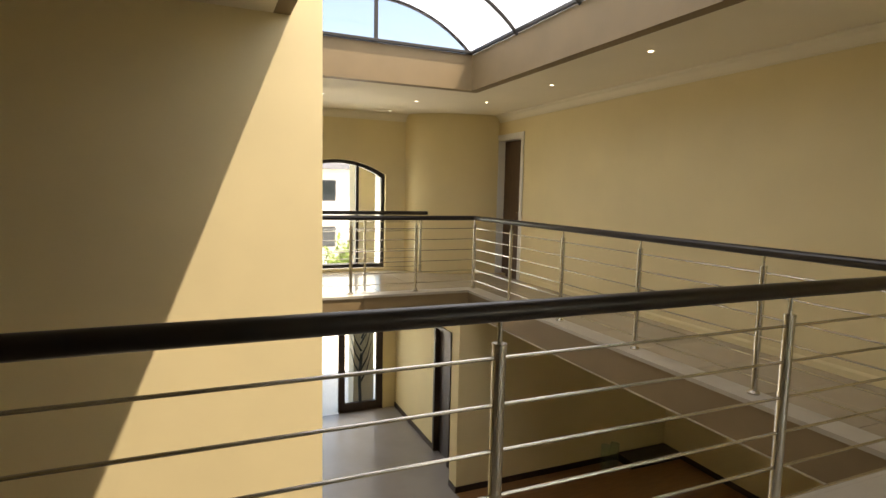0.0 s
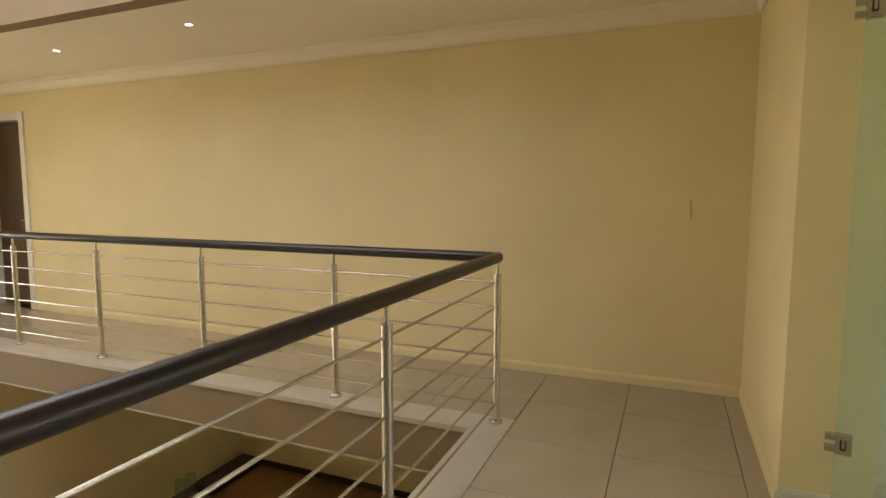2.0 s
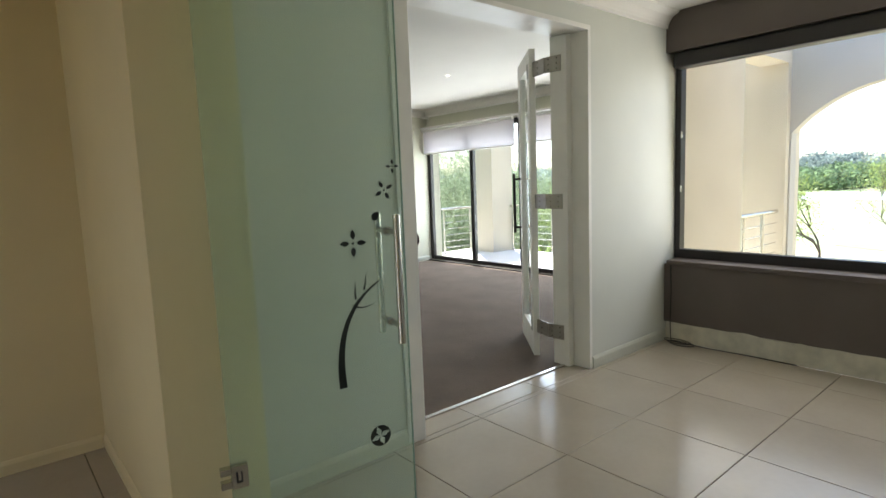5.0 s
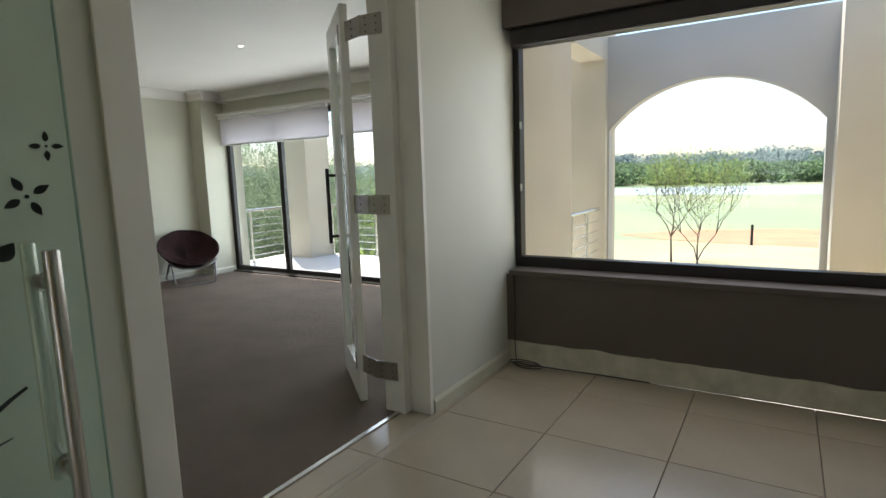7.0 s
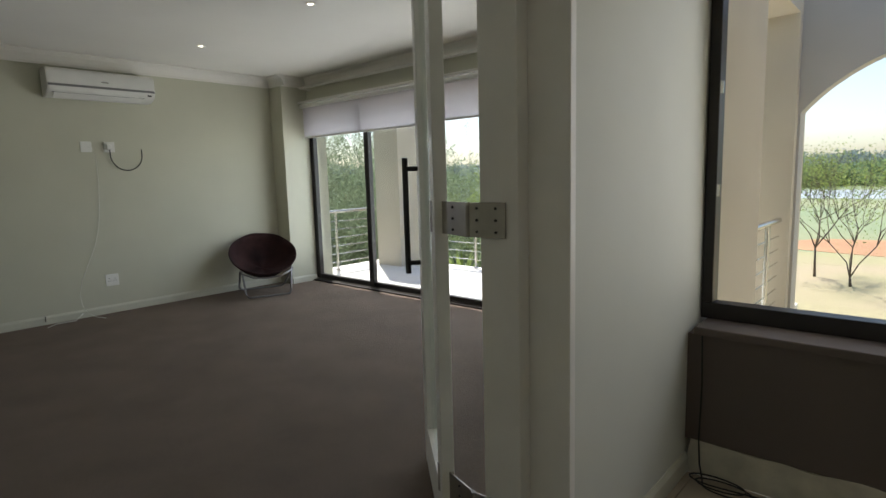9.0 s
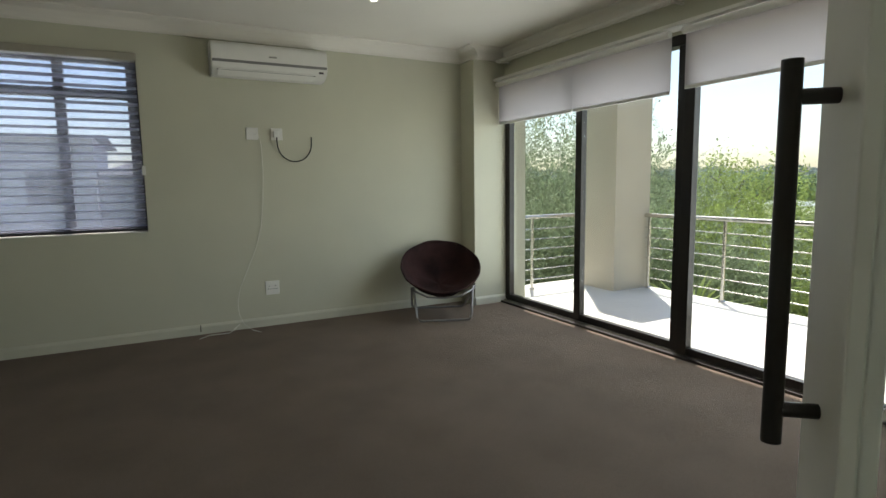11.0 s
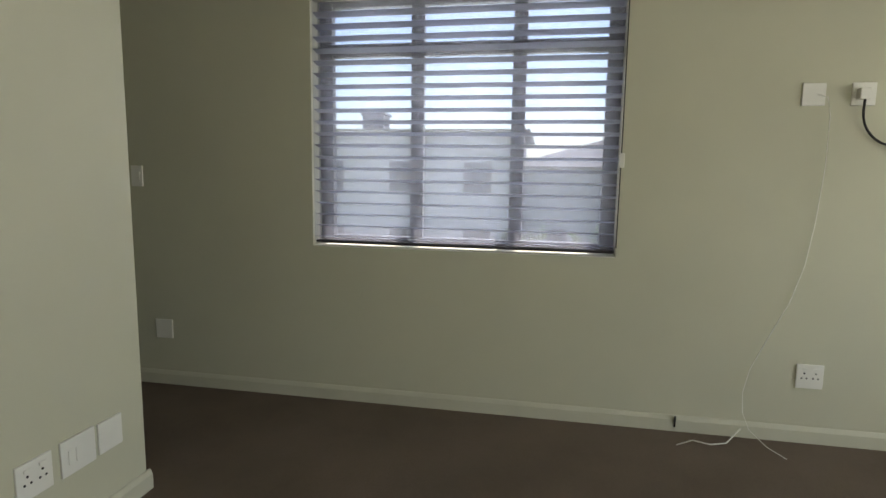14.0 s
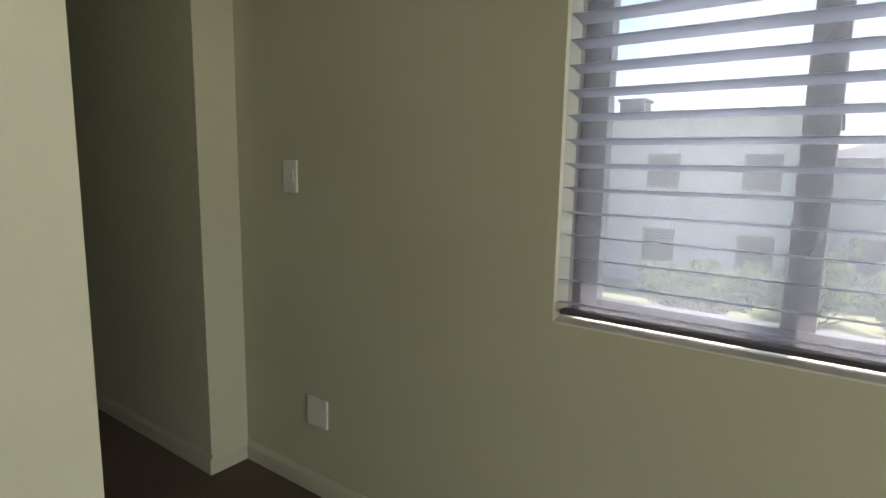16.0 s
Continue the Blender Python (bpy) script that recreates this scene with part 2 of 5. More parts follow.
def sweep(bm, pts, r, n=8, closed=False, taper=None):
    """A round bar along points."""
    pts = [Vector(p) for p in pts]
    rings = []
    up = Vector((0.123, 0.34, 0.93)).normalized()
    cnt = len(pts)
    for i, p in enumerate(pts):
        a = pts[(i - 1) % cnt] if closed or i else p
        b = pts[(i + 1) % cnt] if closed or i < cnt - 1 else p
        d = (b - a).normalized()
        u = d.cross(up).normalized()
        w = d.cross(u)
        rr = taper[i] if taper else r
        rings.append([bm.verts.new(p + rr * (math.cos(2 * math.pi * k / n) * u + math.sin(2 * math.pi * k / n) * w)) for k in range(n)])
    for i in range(cnt if closed else cnt - 1):
        A, B = rings[i], rings[(i + 1) % cnt]
        for k in range(n):
            bm.faces.new((A[k], A[(k + 1) % n], B[(k + 1) % n], B[k]))
    if not closed:
        bm.faces.new(rings[0][::-1])
        bm.faces.new(rings[-1])


def prism(bm, poly, axis, a, b):
    """A polygon in the other two axes' plane, pushed from a to b along axis."""
    def at(u, v, w):
        return {"x": (w, u, v), "y": (u, w, v), "z": (u, v, w)}[axis]
    A = [bm.verts.new(at(u, v, a)) for u, v in poly]
    B = [bm.verts.new(at(u, v, b)) for u, v in poly]
    bm.faces.new(A)
    bm.faces.new(B[::-1])
    for i in range(len(poly)):
        j = (i + 1) % len(poly)
        bm.faces.new((A[i], B[i], B[j], A[j]))
    bmesh.ops.recalc_face_normals(bm, faces=bm.faces[:])


def smooth_mesh(bm, me):
    for f in bm.faces:
        f.smooth = True
    for e in bm.edges:
        if len(e.link_faces) == 2 and e.calc_face_angle(0) > 0.7:
            e.smooth = False


def part(name, bm, material, parent=None, label="", round_off=False, shadow=True):
    me = bpy.data.meshes.new(name)
    if round_off:
        smooth_mesh(bm, me)
    bm.to_mesh(me)
    bm.free()
    me.materials.append(material)
    ob = new(name, me)
    if parent is not None:
        ob.parent = parent
        ob.matrix_parent_inverse = parent.matrix_world.inverted()
    if label:
        ob["label"] = label
    if not shadow:
        ob.visible_shadow = False
    return ob


def thing(name, at, label, category, group="", kind="", turn=0.0):
    ob = new(name)
    ob.empty_display_size = 0.1
    ob.matrix_world = pose(*at, 0, 0, turn)
    return tagged(ob, label, category, group, kind)


def boxes(name, material, parent, *dims, bevel=0.0, label="", shadow=True):
    bm = bmesh.new()
    for d in dims:
        add_box(bm, *d, bevel=bevel)
    return part(name, bm, material, parent, label, shadow=shadow)


def structure(name, material, label, category, *dims, bevel=0.0):
    return tagged(boxes(name, material, None, *dims, bevel=bevel), label, category, kind="structure")

# ---- large structure ----
CEIL, CEILH, LOW, SLAB = 2.53, 2.56, -2.85, -0.31
structure("wall_east_hall", CREAM, "cream painted wall along the landing with a doorway", "wall",
          (4.383, 4.60, 0.72, 8.30, SLAB, CEIL + 0.3), (4.383, 4.60, 8.30, 9.05, 2.19, CEIL + 0.3), (4.383, 4.60, 9.05, 12.0, SLAB, CEIL + 0.3))
structure("wall_landing_end", CREAM, "cream painted wall stub beside the glass door", "wall", (3.0, 4.383, 0.70, 1.035, SLAB, CEIL + 0.3))
structure("wall_lobby_door", LOBBY, "white painted wall with a wide double doorway", "wall",
          (3.26, 3.50, -0.207, 0.70, SLAB, CEIL + 0.3), (3.26, 3.50, -1.73, -0.207, 2.30, CEIL + 0.3), (3.26, 3.50, -3.02, -1.73, SLAB, CEIL + 0.3), (3.45, 3.50, -4.52, -3.02, SLAB, CEIL + 0.3))
structure("wall_lobby_window", TAUPE, "taupe painted wall below and above the picture window", "wall",
          (0.40, 3.26, -2.99, -2.71, 0.15, 0.615), (0.40, 3.26, -3.02, -2.71, 2.24, CEIL + 0.3), (0.40, 0.62, -2.99, -2.71, 0.615, 2.24))
structure("wall_lobby_west", LOBBY, "pale painted lobby wall", "wall", (0.20, 0.40, -3.2, 1.035, SLAB, CEIL + 0.3))
structure("wall_glass_door_pier", LOBBY, "pale painted pier beside the glass door", "wall", (0.40, 0.93, 0.70, 1.035, SLAB, CEIL + 0.3))
structure("wall_glass_door_head", CREAM, "cream painted wall above the glass doors", "wall", (0.93, 3.0, 0.70, 1.035, 2.34, CEIL + 0.3))
structure("wall_room_east", PALE, "pale cream bedroom wall with a three-pane window", "wall",
          (8.735, 8.98, -4.78, -1.29, SLAB, CEIL + 0.3), (8.735, 8.98, -1.29, 0.33, SLAB, 0.88), (8.735, 8.98, -1.29, 0.33, 2.23, CEIL + 0.3), (8.735, 8.98, 0.33, 1.75, SLAB, CEIL + 0.3))
structure("wall_passage_east", PALE, "pale wall of the dark passage", "wall", (8.56, 8.98, 1.75, 5.2, SLAB, CEIL + 0.3))
structure("wall_room_north", PALE, "pale cream bedroom wall ending at the passage", "wall", (4.60, 7.70, 0.60, 0.90, SLAB, CEIL + 0.3), (3.50, 4.60, 0.60, 0.70, SLAB, CEIL + 0.3))
structure("wall_passage_west", PALE, "pale wall of the dark passage", "wall", (7.50, 7.70, 0.90, 5.2, SLAB, CEIL + 0.3))
structure("wall_passage_end", PALE, "pale wall closing the passage", "wall", (7.50, 8.98, 5.2, 5.4, SLAB, CEIL + 0.3))
structure("wall_room_nib", PALE, "pale corner pier beside the sliding door", "wall", (8.48, 8.735, -4.78, -4.16, SLAB, CEIL + 0.3))
structure("wall_sliding_head", PALE, "pale bulkhead above the sliding doors", "wall", (3.50, 8.48, -4.78, -4.52, 2.20, CEIL + 0.3), (3.50, 4.02, -4.78, -4.52, SLAB, 2.20))
structure("wall_hall_west", CREAM, "cream painted hall wall", "wall", (-3.4, -3.2, -3.2, 12.0, LOW, CEIL + 0.6))
structure("wall_hall_south", CREAM, "cream painted hall wall", "wall", (-3.2, 0.20, -1.6, -1.4, SLAB, CEIL + 0.3))


def arch_wall(name, material, label, x0, x1, y0, y1, z0, z1, ax0, ax1, bz, spring, top, n=20):
    """A wall along x with a segmental arched opening, as one outline on each side of the arch."""
    bm = bmesh.new()
    add_box(bm, x0, ax0, y0, y1, z0, z1)
    add_box(bm, ax1, x1, y0, y1, z0, z1)
    if bz > z0:
        add_box(bm, ax0, ax1, y0, y1, z0, bz)
    half, rise = (ax1 - ax0) / 2, top - spring
    rad = (half * half + rise * rise) / (2 * rise)
    cx, cz = (ax0 + ax1) / 2, top - rad
    a = math.asin(half / rad)
    arc = [(cx + rad * math.sin(t), cz + rad * math.cos(t)) for t in np.linspace(-a, a, n + 1)]
    for p, q in zip(arc, arc[1:]):
        prism(bm, [p, q, (q[0], z1), (p[0], z1)], "y", y0, y1)
    return tagged(part(name, bm, material), label, "wall", kind="structure")


arch_wall("wall_north_far", CREAM, "cream painted end wall with an arched window", -3.2, 4.383, 9.75, 10.0, SLAB, CEIL + 0.3, 1.16, 2.70, 0.05, 1.58, 1.80)
bm = bmesh.new()
arc = [(4.383 - 1.35 * math.cos(t), 9.75 - 0.72 * math.sin(t)) for t in np.linspace(0, math.pi / 2, 15)]
prism(bm, arc + [(4.383, 9.75)], "z", SLAB, CEIL + 0.3)
tagged(part("wall_curved", bm, CREAM, round_off=True), "cream painted curved wall in the landing corner", "wall", kind="structure")

# floors: beds of grout, carpet, balcony and lower floor
def bed(name, material, label, *dims):
    return structure(name, material, label, "floor", *dims)


EDGE_Y, EDGE_X, EDGE_F = 2.50, 3.25, 7.69
floor_near = bed("floor_landing", GROUT, "cream tiled landing floor", (-3.2, 0.40, -1.4, EDGE_Y, SLAB + 0.004, -0.012), (0.40, 4.383, 1.035, EDGE_Y, SLAB + 0.004, -0.012),
                 (EDGE_X, 4.383, EDGE_Y, EDGE_F, SLAB + 0.004, -0.012), (0.82, 4.383, EDGE_F, 9.75, SLAB + 0.004, -0.012), (0.93, 3.0, 0.70, 1.035, SLAB, -0.012))
floor_lobby = bed("floor_lobby", GROUT, "cream tiled lobby floor", (0.40, 3.26, -2.71, 0.70, SLAB, -0.012), (3.26, 3.44, -1.73, -0.207, SLAB, -0.012))
bed("floor_carpet", CARPET, "brown loop-pile carpet over the bedroom floor", (3.50, 8.735, -4.52, 0.60, SLAB, 0.004), (7.70, 8.735, 0.60, 1.75, SLAB, 0.004), (7.70, 8.56, 1.75, 5.2, SLAB, 0.004), (3.44, 3.50, -1.73, -0.207, SLAB, 0.004), (4.02, 8.48, -4.62, -4.52, SLAB, 0.0))
structure("carpet_edge_strip", STEEL, "metal strip between tiles and carpet", "trim", (3.425, 3.452, -1.70, -0.237, -0.01, 0.008), bevel=0.002)
structure("slab_fascia_east", FASCIA, "brown painted edge of the landing slab", "fascia", (EDGE_X - 0.012, EDGE_X, EDGE_Y, EDGE_F, SLAB, -0.03), (-3.2, EDGE_X - 0.012, EDGE_Y, EDGE_Y + 0.012, SLAB, -0.03), (0.82, EDGE_X - 0.012, EDGE_F - 0.012, EDGE_F, SLAB, -0.03))
structure("coping_void", COPING, "pale coping strip along the edge of the void", "coping", (EDGE_X - 0.025, EDGE_X + 0.19, EDGE_Y, EDGE_F, -0.028, 0.004), (-3.2, EDGE_X + 0.19, EDGE_Y - 0.19, EDGE_Y - 0.001, -0.028, 0.004), (-3.2, EDGE_X - 0.025, EDGE_Y, EDGE_Y + 0.025, -0.028, 0.004),
          (0.82, EDGE_X + 0.19, EDGE_F + 0.001, EDGE_F + 0.19, -0.028, 0.004), (0.82, EDGE_X - 0.025, EDGE_F - 0.025, EDGE_F, -0.028, 0.004))
structure("ceiling_lower", WHITE, "white ceiling of the lower storey under the landing", "ceiling", (EDGE_X, 8.9, -4.5, 9.75, SLAB - 0.02, SLAB - 0.002), (0.82, EDGE_X, EDGE_F, 11.0, SLAB - 0.02, SLAB - 0.002), (-3.2, EDGE_X, -4.5, EDGE_Y, SLAB - 0.02, SLAB - 0.002))
bed("floor_lower_entry", LOWTILE, "grey tiled lower entrance floor", (-3.4, 3.1, -4.5, 10.9, LOW - 0.2, LOW), (3.1, 3.5, 7.62, 10.9, LOW - 0.2, LOW))
bed("floor_lower_room", LOWWOOD, "orange brown wooden lower floor", (3.1, 9.0, -4.5, 7.62, LOW - 0.2, LOW + 0.002))
structure("wall_lower_north", CREAM, "cream painted lower wall with dark skirting", "wall", (3.10, 7.2, 7.62, 7.85, LOW, SLAB - 0.02))
structure("wall_lower_side", CREAM, "cream painted lower wall beside the entrance", "wall", (3.30, 3.50, 7.85, 8.30, LOW, SLAB - 0.02), (3.30, 3.50, 8.95, 10.9, LOW, SLAB - 0.02), (3.30, 3.50, 8.30, 8.95, LOW + 2.1, SLAB - 0.02))
structure("wall_lower_east", CREAM, "cream painted low wall in the lower room", "wall", (6.9, 7.2, 2.0, 7.62, LOW, LOW + 0.9), (8.8, 9.0, -4.5, 7.62, LOW, SLAB - 0.02))
structure("wall_lower_south", CREAM, "cream painted lower wall", "wall", (-3.4, 9.0, -4.7, -4.5, LOW, SLAB - 0.02))
structure("wall_lower_front", CREAM, "cream painted front wall round the entrance door", "wall", (-3.2, 0.5, 10.9, 11.1, LOW, SLAB), (3.05, 3.5, 10.9, 11.1, LOW, SLAB), (0.5, 3.05, 10.9, 11.1, LOW + 2.25, SLAB))
structure("baseboard_lower", DARKWOOD, "dark wooden skirting in the lower room", "baseboard", (3.085, 6.9, 7.605, 7.62, LOW, LOW + 0.09), (6.885, 6.9, 2.0, 7.605, LOW, LOW + 0.09), (3.285, 3.30, 8.95, 10.9, LOW, LOW + 0.09), (3.085, 3.10, 7.605, 7.85, LOW, LOW + 0.09), bevel=0.003)

# ceilings
SX0, SX1, SY0, SY1, CURB = 0.56, 3.0, 2.98, 7.25, 2.985
structure("ceiling_hall", CEILCREAM, "cream ceiling with a skylight well", "ceiling", (SX1 + 0.12, 4.383, 1.035, 9.75, CEILH, CEILH + 0.1), (-3.2, SX0 - 0.12, -1.6, 9.75, CEILH, CEILH + 0.1), (SX0 - 0.12, SX1 + 0.12, SY1 + 0.12, 9.75, CEILH, CEILH + 0.1), (SX0 - 0.12, SX1 + 0.12, -1.6, SY0 - 0.12, CEILH, CEILH + 0.1))
structure("wall_stair_pier", CREAM, "cream painted full-height wall beside the void", "wall", (-3.2, SX0 - 0.125, 5.25, 5.50, LOW, CEILH), (SX0 - 0.125, 0.79, 5.25, 5.50, LOW, CEILH), (SX0 + 0.001, 0.79, 5.25, 5.50, CEILH, CURB - 0.01))
structure("ceiling_lobby", WHITE, "white lobby ceiling", "ceiling", (0.40, 3.26, -2.71, 0.70, CEIL, CEIL + 0.1))
structure("ceiling_room", WHITE, "white bedroom ceiling with downlights", "ceiling", (3.50, 8.735, -4.52, 0.60, CEIL, CEIL + 0.1), (7.70, 8.735, 0.60, 5.2, CEIL, CEIL + 0.1))
structure("skylight_curb", FASCIA, "brown painted sides of the skylight well", "curb", (SX1, SX1 + 0.12, SY0 - 0.12, SY1 + 0.12, CEILH, CURB), (SX0 - 0.12, SX0, SY0 - 0.12, SY1 + 0.12, CEILH, CURB), (SX0, SX1, SY1, SY1 + 0.12, CEILH, CURB), (SX0, SX1, SY0 - 0.12, SY0, CEILH, CURB))
structure("roof_slab", STUCCO, "flat plastered roof round the skylight", "roof", (SX1 + 0.12, 9.0, -4.8, 12.0, CEIL + 0.3, CEIL + 0.42), (-3.4, SX0 - 0.12, -3.2, 12.0, CEIL + 0.3, CEIL + 0.42), (SX0 - 0.12, SX1 + 0.12, SY1 + 0.12, 12.0, CEIL + 0.3, CEIL + 0.42), (SX0 - 0.12, SX1 + 0.12, -3.2, SY0 - 0.12, CEIL + 0.3, CEIL + 0.42))


def cornice(name, runs, z=CEIL, s=0.10, material=None):
    """Coved plaster cornice: each run is (axis, fixed, a, b, side)."""
    bm = bmesh.new()
    for axis, fix, a, b, side in runs:
        prof = [(fix, z), (fix + side * s, z), (fix + side * s, z - 0.012), (fix + side * s * 0.86, z - 0.02), (fix + side * s * 0.5, z - s * 0.36), (fix + side * s * 0.25, z - s * 0.72),
                (fix + side * 0.016, z - s * 0.95), (fix + side * 0.016, z - s * 1.15), (fix, z - s * 1.15)]
        prism(bm, prof, axis, a, b)
    return tagged(part(name, bm, material or WHITE), "cream coved plaster cornice" if material else "white coved plaster cornice", "cornice", kind="structure")


cornice("cornice_hall", [("y", 4.383, 1.035, 9.0, -1), ("x", 1.035, 1.0, 4.383, 1), ("x", 9.75, -3.2, 3.1, -1)], z=CEILH, material=CEILCREAM)
cornice("cornice_room", [("y", 8.735, -4.16, 1.75, -1), ("x", -4.52, 3.5, 8.48, 1), ("y", 8.48, -4.52, -4.16, -1), ("x", -4.16, 8.38, 8.735, 1), ("x", 0.60, 3.5, 7.7, -1), ("y", 3.50, -4.52, 0.6, 1)])
cornice("cornice_lobby", [("y", 3.26, -2.71, 0.70, -1)])


def skirting(name, material, label, *runs, h=0.085, d=0.016):
    bm = bmesh.new()
    for axis, fix, a, b, side in runs:
        prof = [(fix, 0.0), (fix + side * d, 0.0), (fix + side * d, h - 0.02), (fix + side * d * 0.55, h - 0.006), (fix + side * d * 0.3, h), (fix, h)]
        prism(bm, prof, axis, a, b)
    return tagged(part(name, bm, material), label, "skirting", kind="structure")


skirting("baseboard_hall", CREAM, "cream painted skirting", ("y", 4.383, 1.05, 8.2, -1), ("x", 1.035, 3.0, 4.383, 1), h=0.07, d=0.012)
skirting("baseboard_lobby", SKIRT, "white painted skirting", ("y", 3.26, -0.12, 0.70, -1), ("y", 3.26, -2.71, -1.73, -1), ("y", 3.0, 0.70, 1.035, -1))
skirting("baseboard_room", SKIRT, "white painted skirting", ("y", 8.735, -4.16, 1.75, -1), ("x", 1.75, 8.56, 8.735, -1), ("y", 8.56, 1.735, 5.2, -1), ("x", 0.60, 3.5, 7.716, -1), ("y", 7.70, 0.60, 5.2, 1), ("x", -4.16, 8.48, 8.735, 1), ("y", 8.48, -4.52, -4.16, -1))
# ragged strip of bare plaster at the foot of the window wall
bm = bmesh.new()
top = [(0.40 + i * 0.045, 0.15 + 0.022 * noise.noise((i * 0.23, 0, 0)) + 0.01 * noise.noise((i * 0.9, 3, 0))) for i in range(64)]
prism(bm, [(0.40, 0.0), (3.26, 0.0)] + [p for p in reversed(top)], "y", -2.99, -2.708)
tagged(part("plaster_strip", bm, RAW), "ragged unpainted plaster strip under the taupe wall", "plaster", kind="structure")
structure("window_ledge", TAUPE, "taupe painted window ledge", "ledge", (0.40, 3.232, -3.02, -2.688, 0.615, 0.65), bevel=0.006)

# ---- balustrades ----
def balustrade(label, p0, p1, posts, rail_z=1.005, bars=6, group="balustrades round the void", ends=(0.0, 0.0), rail_mat=None, rail_r=0.031, post_r=0.021, bar_r=0.006, pin=True, base=0.004):
    p0, p1 = Vector(p0), Vector(p1)
    d = (p1 - p0).normalized()
    th = thing("balustrade", p0, label, "balustrade", group)
    bm = bmesh.new()
    add_tube(bm, p0 - d * ends[0] + Vector((0, 0, rail_z - rail_r)), p1 + d * ends[1] + Vector((0, 0, rail_z - rail_r)), rail_r, 20)
    for q in (p0, p1):
        bmesh.ops.create_uvsphere(bm, u_segments=16, v_segments=10, radius=rail_r, matrix=Matrix.Translation(q + Vector((0, 0, rail_z - rail_r))))
    part("handrail", bm, rail_mat or DARKRAIL, th, "dark round handrail" if not rail_mat else "", round_off=True)
    top = rail_z - 2 * rail_r - (0.070 if pin else -0.01)
    for s in posts:
        c = p0 + d * s
        bm = bmesh.new()
        add_tube(bm, c + Vector((0, 0, base)), c + Vector((0, 0, top)), post_r, 18)
        po = part("post", bm, STEEL, th, "round brushed steel post", round_off=True)
        bm = bmesh.new()
        add_tube(bm, c + Vector((0, 0, base)), c + Vector((0, 0, base + 0.012)), post_r * 1.9, 20)
        add_tube(bm, c + Vector((0, 0, base + 0.012)), c + Vector((0, 0, base + 0.024)), post_r * 1.85, 20, post_r * 1.15)
        part("base_flange", bm, STEEL, po, round_off=True)
        if pin:
            bm = bmesh.new()
            add_tube(bm, c + Vector((0, 0, top)), c + Vector((0, 0, rail_z - 1.6 * rail_r)), 0.008, 10)
            add_tube(bm, c + Vector((0, 0, top - 0.004)), c + Vector((0, 0, top + 0.006)), post_r * 1.06, 18)
            part("rail_pin", bm, STEEL, po, round_off=True)
    for k in range(bars):
        z = 0.116 + k * 0.1435 if pin else 0.114 + k * (rail_z - 0.18) * 0.857 / (bars - 1)
        bm = bmesh.new()
        add_tube(bm, p0 + Vector((0, 0, z)), p1 + Vector((0, 0, z)), bar_r, 8)
        part("bar", bm, STEEL, th, round_off=True)
    return th


RX, RY, RF = 3.365, 2.405, 7.787
balustrade("steel bar balustrade with a dark handrail on the landing edge", (RX, RY, 0), (RX, RF, 0), [0.0, 1.10, 2.235, 3.34, 4.395, 5.382])
balustrade("steel bar balustrade with a dark handrail across the landing", (-3.1, RY, 0), (RX, RY, 0), [0.06, 1.25, 2.55, 3.855, 5.135])
balustrade("steel bar balustrade with a dark handrail on the far landing", (0.84, RF, 0), (RX, RF, 0), [0.02, 0.80, 1.67])
balustrade("short steel balustrade before the arched window", (1.05, 9.35, 0), (3.2, 9.35, 0), [0.06, 1.2, 2.12], ends=(0, 0.08))


# ---- doors ----
def door_frame(name, axis_x0, axis_x1, y0, y1, top, w=0.12, proud=0.018, material=TRIM, label=""):
    """Jamb lining and architraves of a doorway in a wall between two x planes."""
    th = thing(name, (axis_x0, (y0 + y1) / 2, 0), label, "door frame", kind="structure")
    t = 0.03
    boxes("jamb", material, th, (axis_x0 - 0.004, axis_x1 + 0.004, y0, y0 + t, 0.0, top - t), bevel=0.003)
    boxes("jamb", material, th, (axis_x0 - 0.004, axis_x1 + 0.004, y1 - t, y1, 0.0, top - t), bevel=0.003)
    boxes("head", material, th, (axis_x0 - 0.004, axis_x1 + 0.004, y0, y1, top - t, top), bevel=0.003)
    for x0, x1 in () if not w else ((axis_x0 - proud, axis_x0 + 0.0005), (axis_x1 - 0.0005, axis_x1 + proud)):
        for a, b, c, d in ((y0 - w + t, y0 + t * 0.5, 0.0, top + w - t), (y1 - t * 0.5, y1 + w - t, 0.0, top + w - t), (y0 + t * 0.5, y1 - t * 0.5, top - t * 0.5, top + w - t)):
            bm = bmesh.new()
            add_box(bm, x0, x1, a, b, c, d, bevel=0.005)
            part("architrave", bm, material, th)
    return th


door_frame("door_frame_bedroom", 3.26, 3.50, -1.73, -0.207, 2.30, w=0.0, label="white painted lining of the double doorway")
structure("trim_doorway", TRIM, "white painted architrave beside the double doorway", "trim", (3.246, 3.2605, -0.237, -0.125, 0.0, 2.40), bevel=0.004)
door_frame("door_frame_hall", 4.383, 4.60, 8.30, 9.05, 2.19, w=0.09, label="white painted door frame in the landing wall")

structure("door_stop", TRIM, "white painted door stop on the lining", "trim", (3.39, 3.525, -1.7005, -1.645, 0.0, 2.27), bevel=0.004)
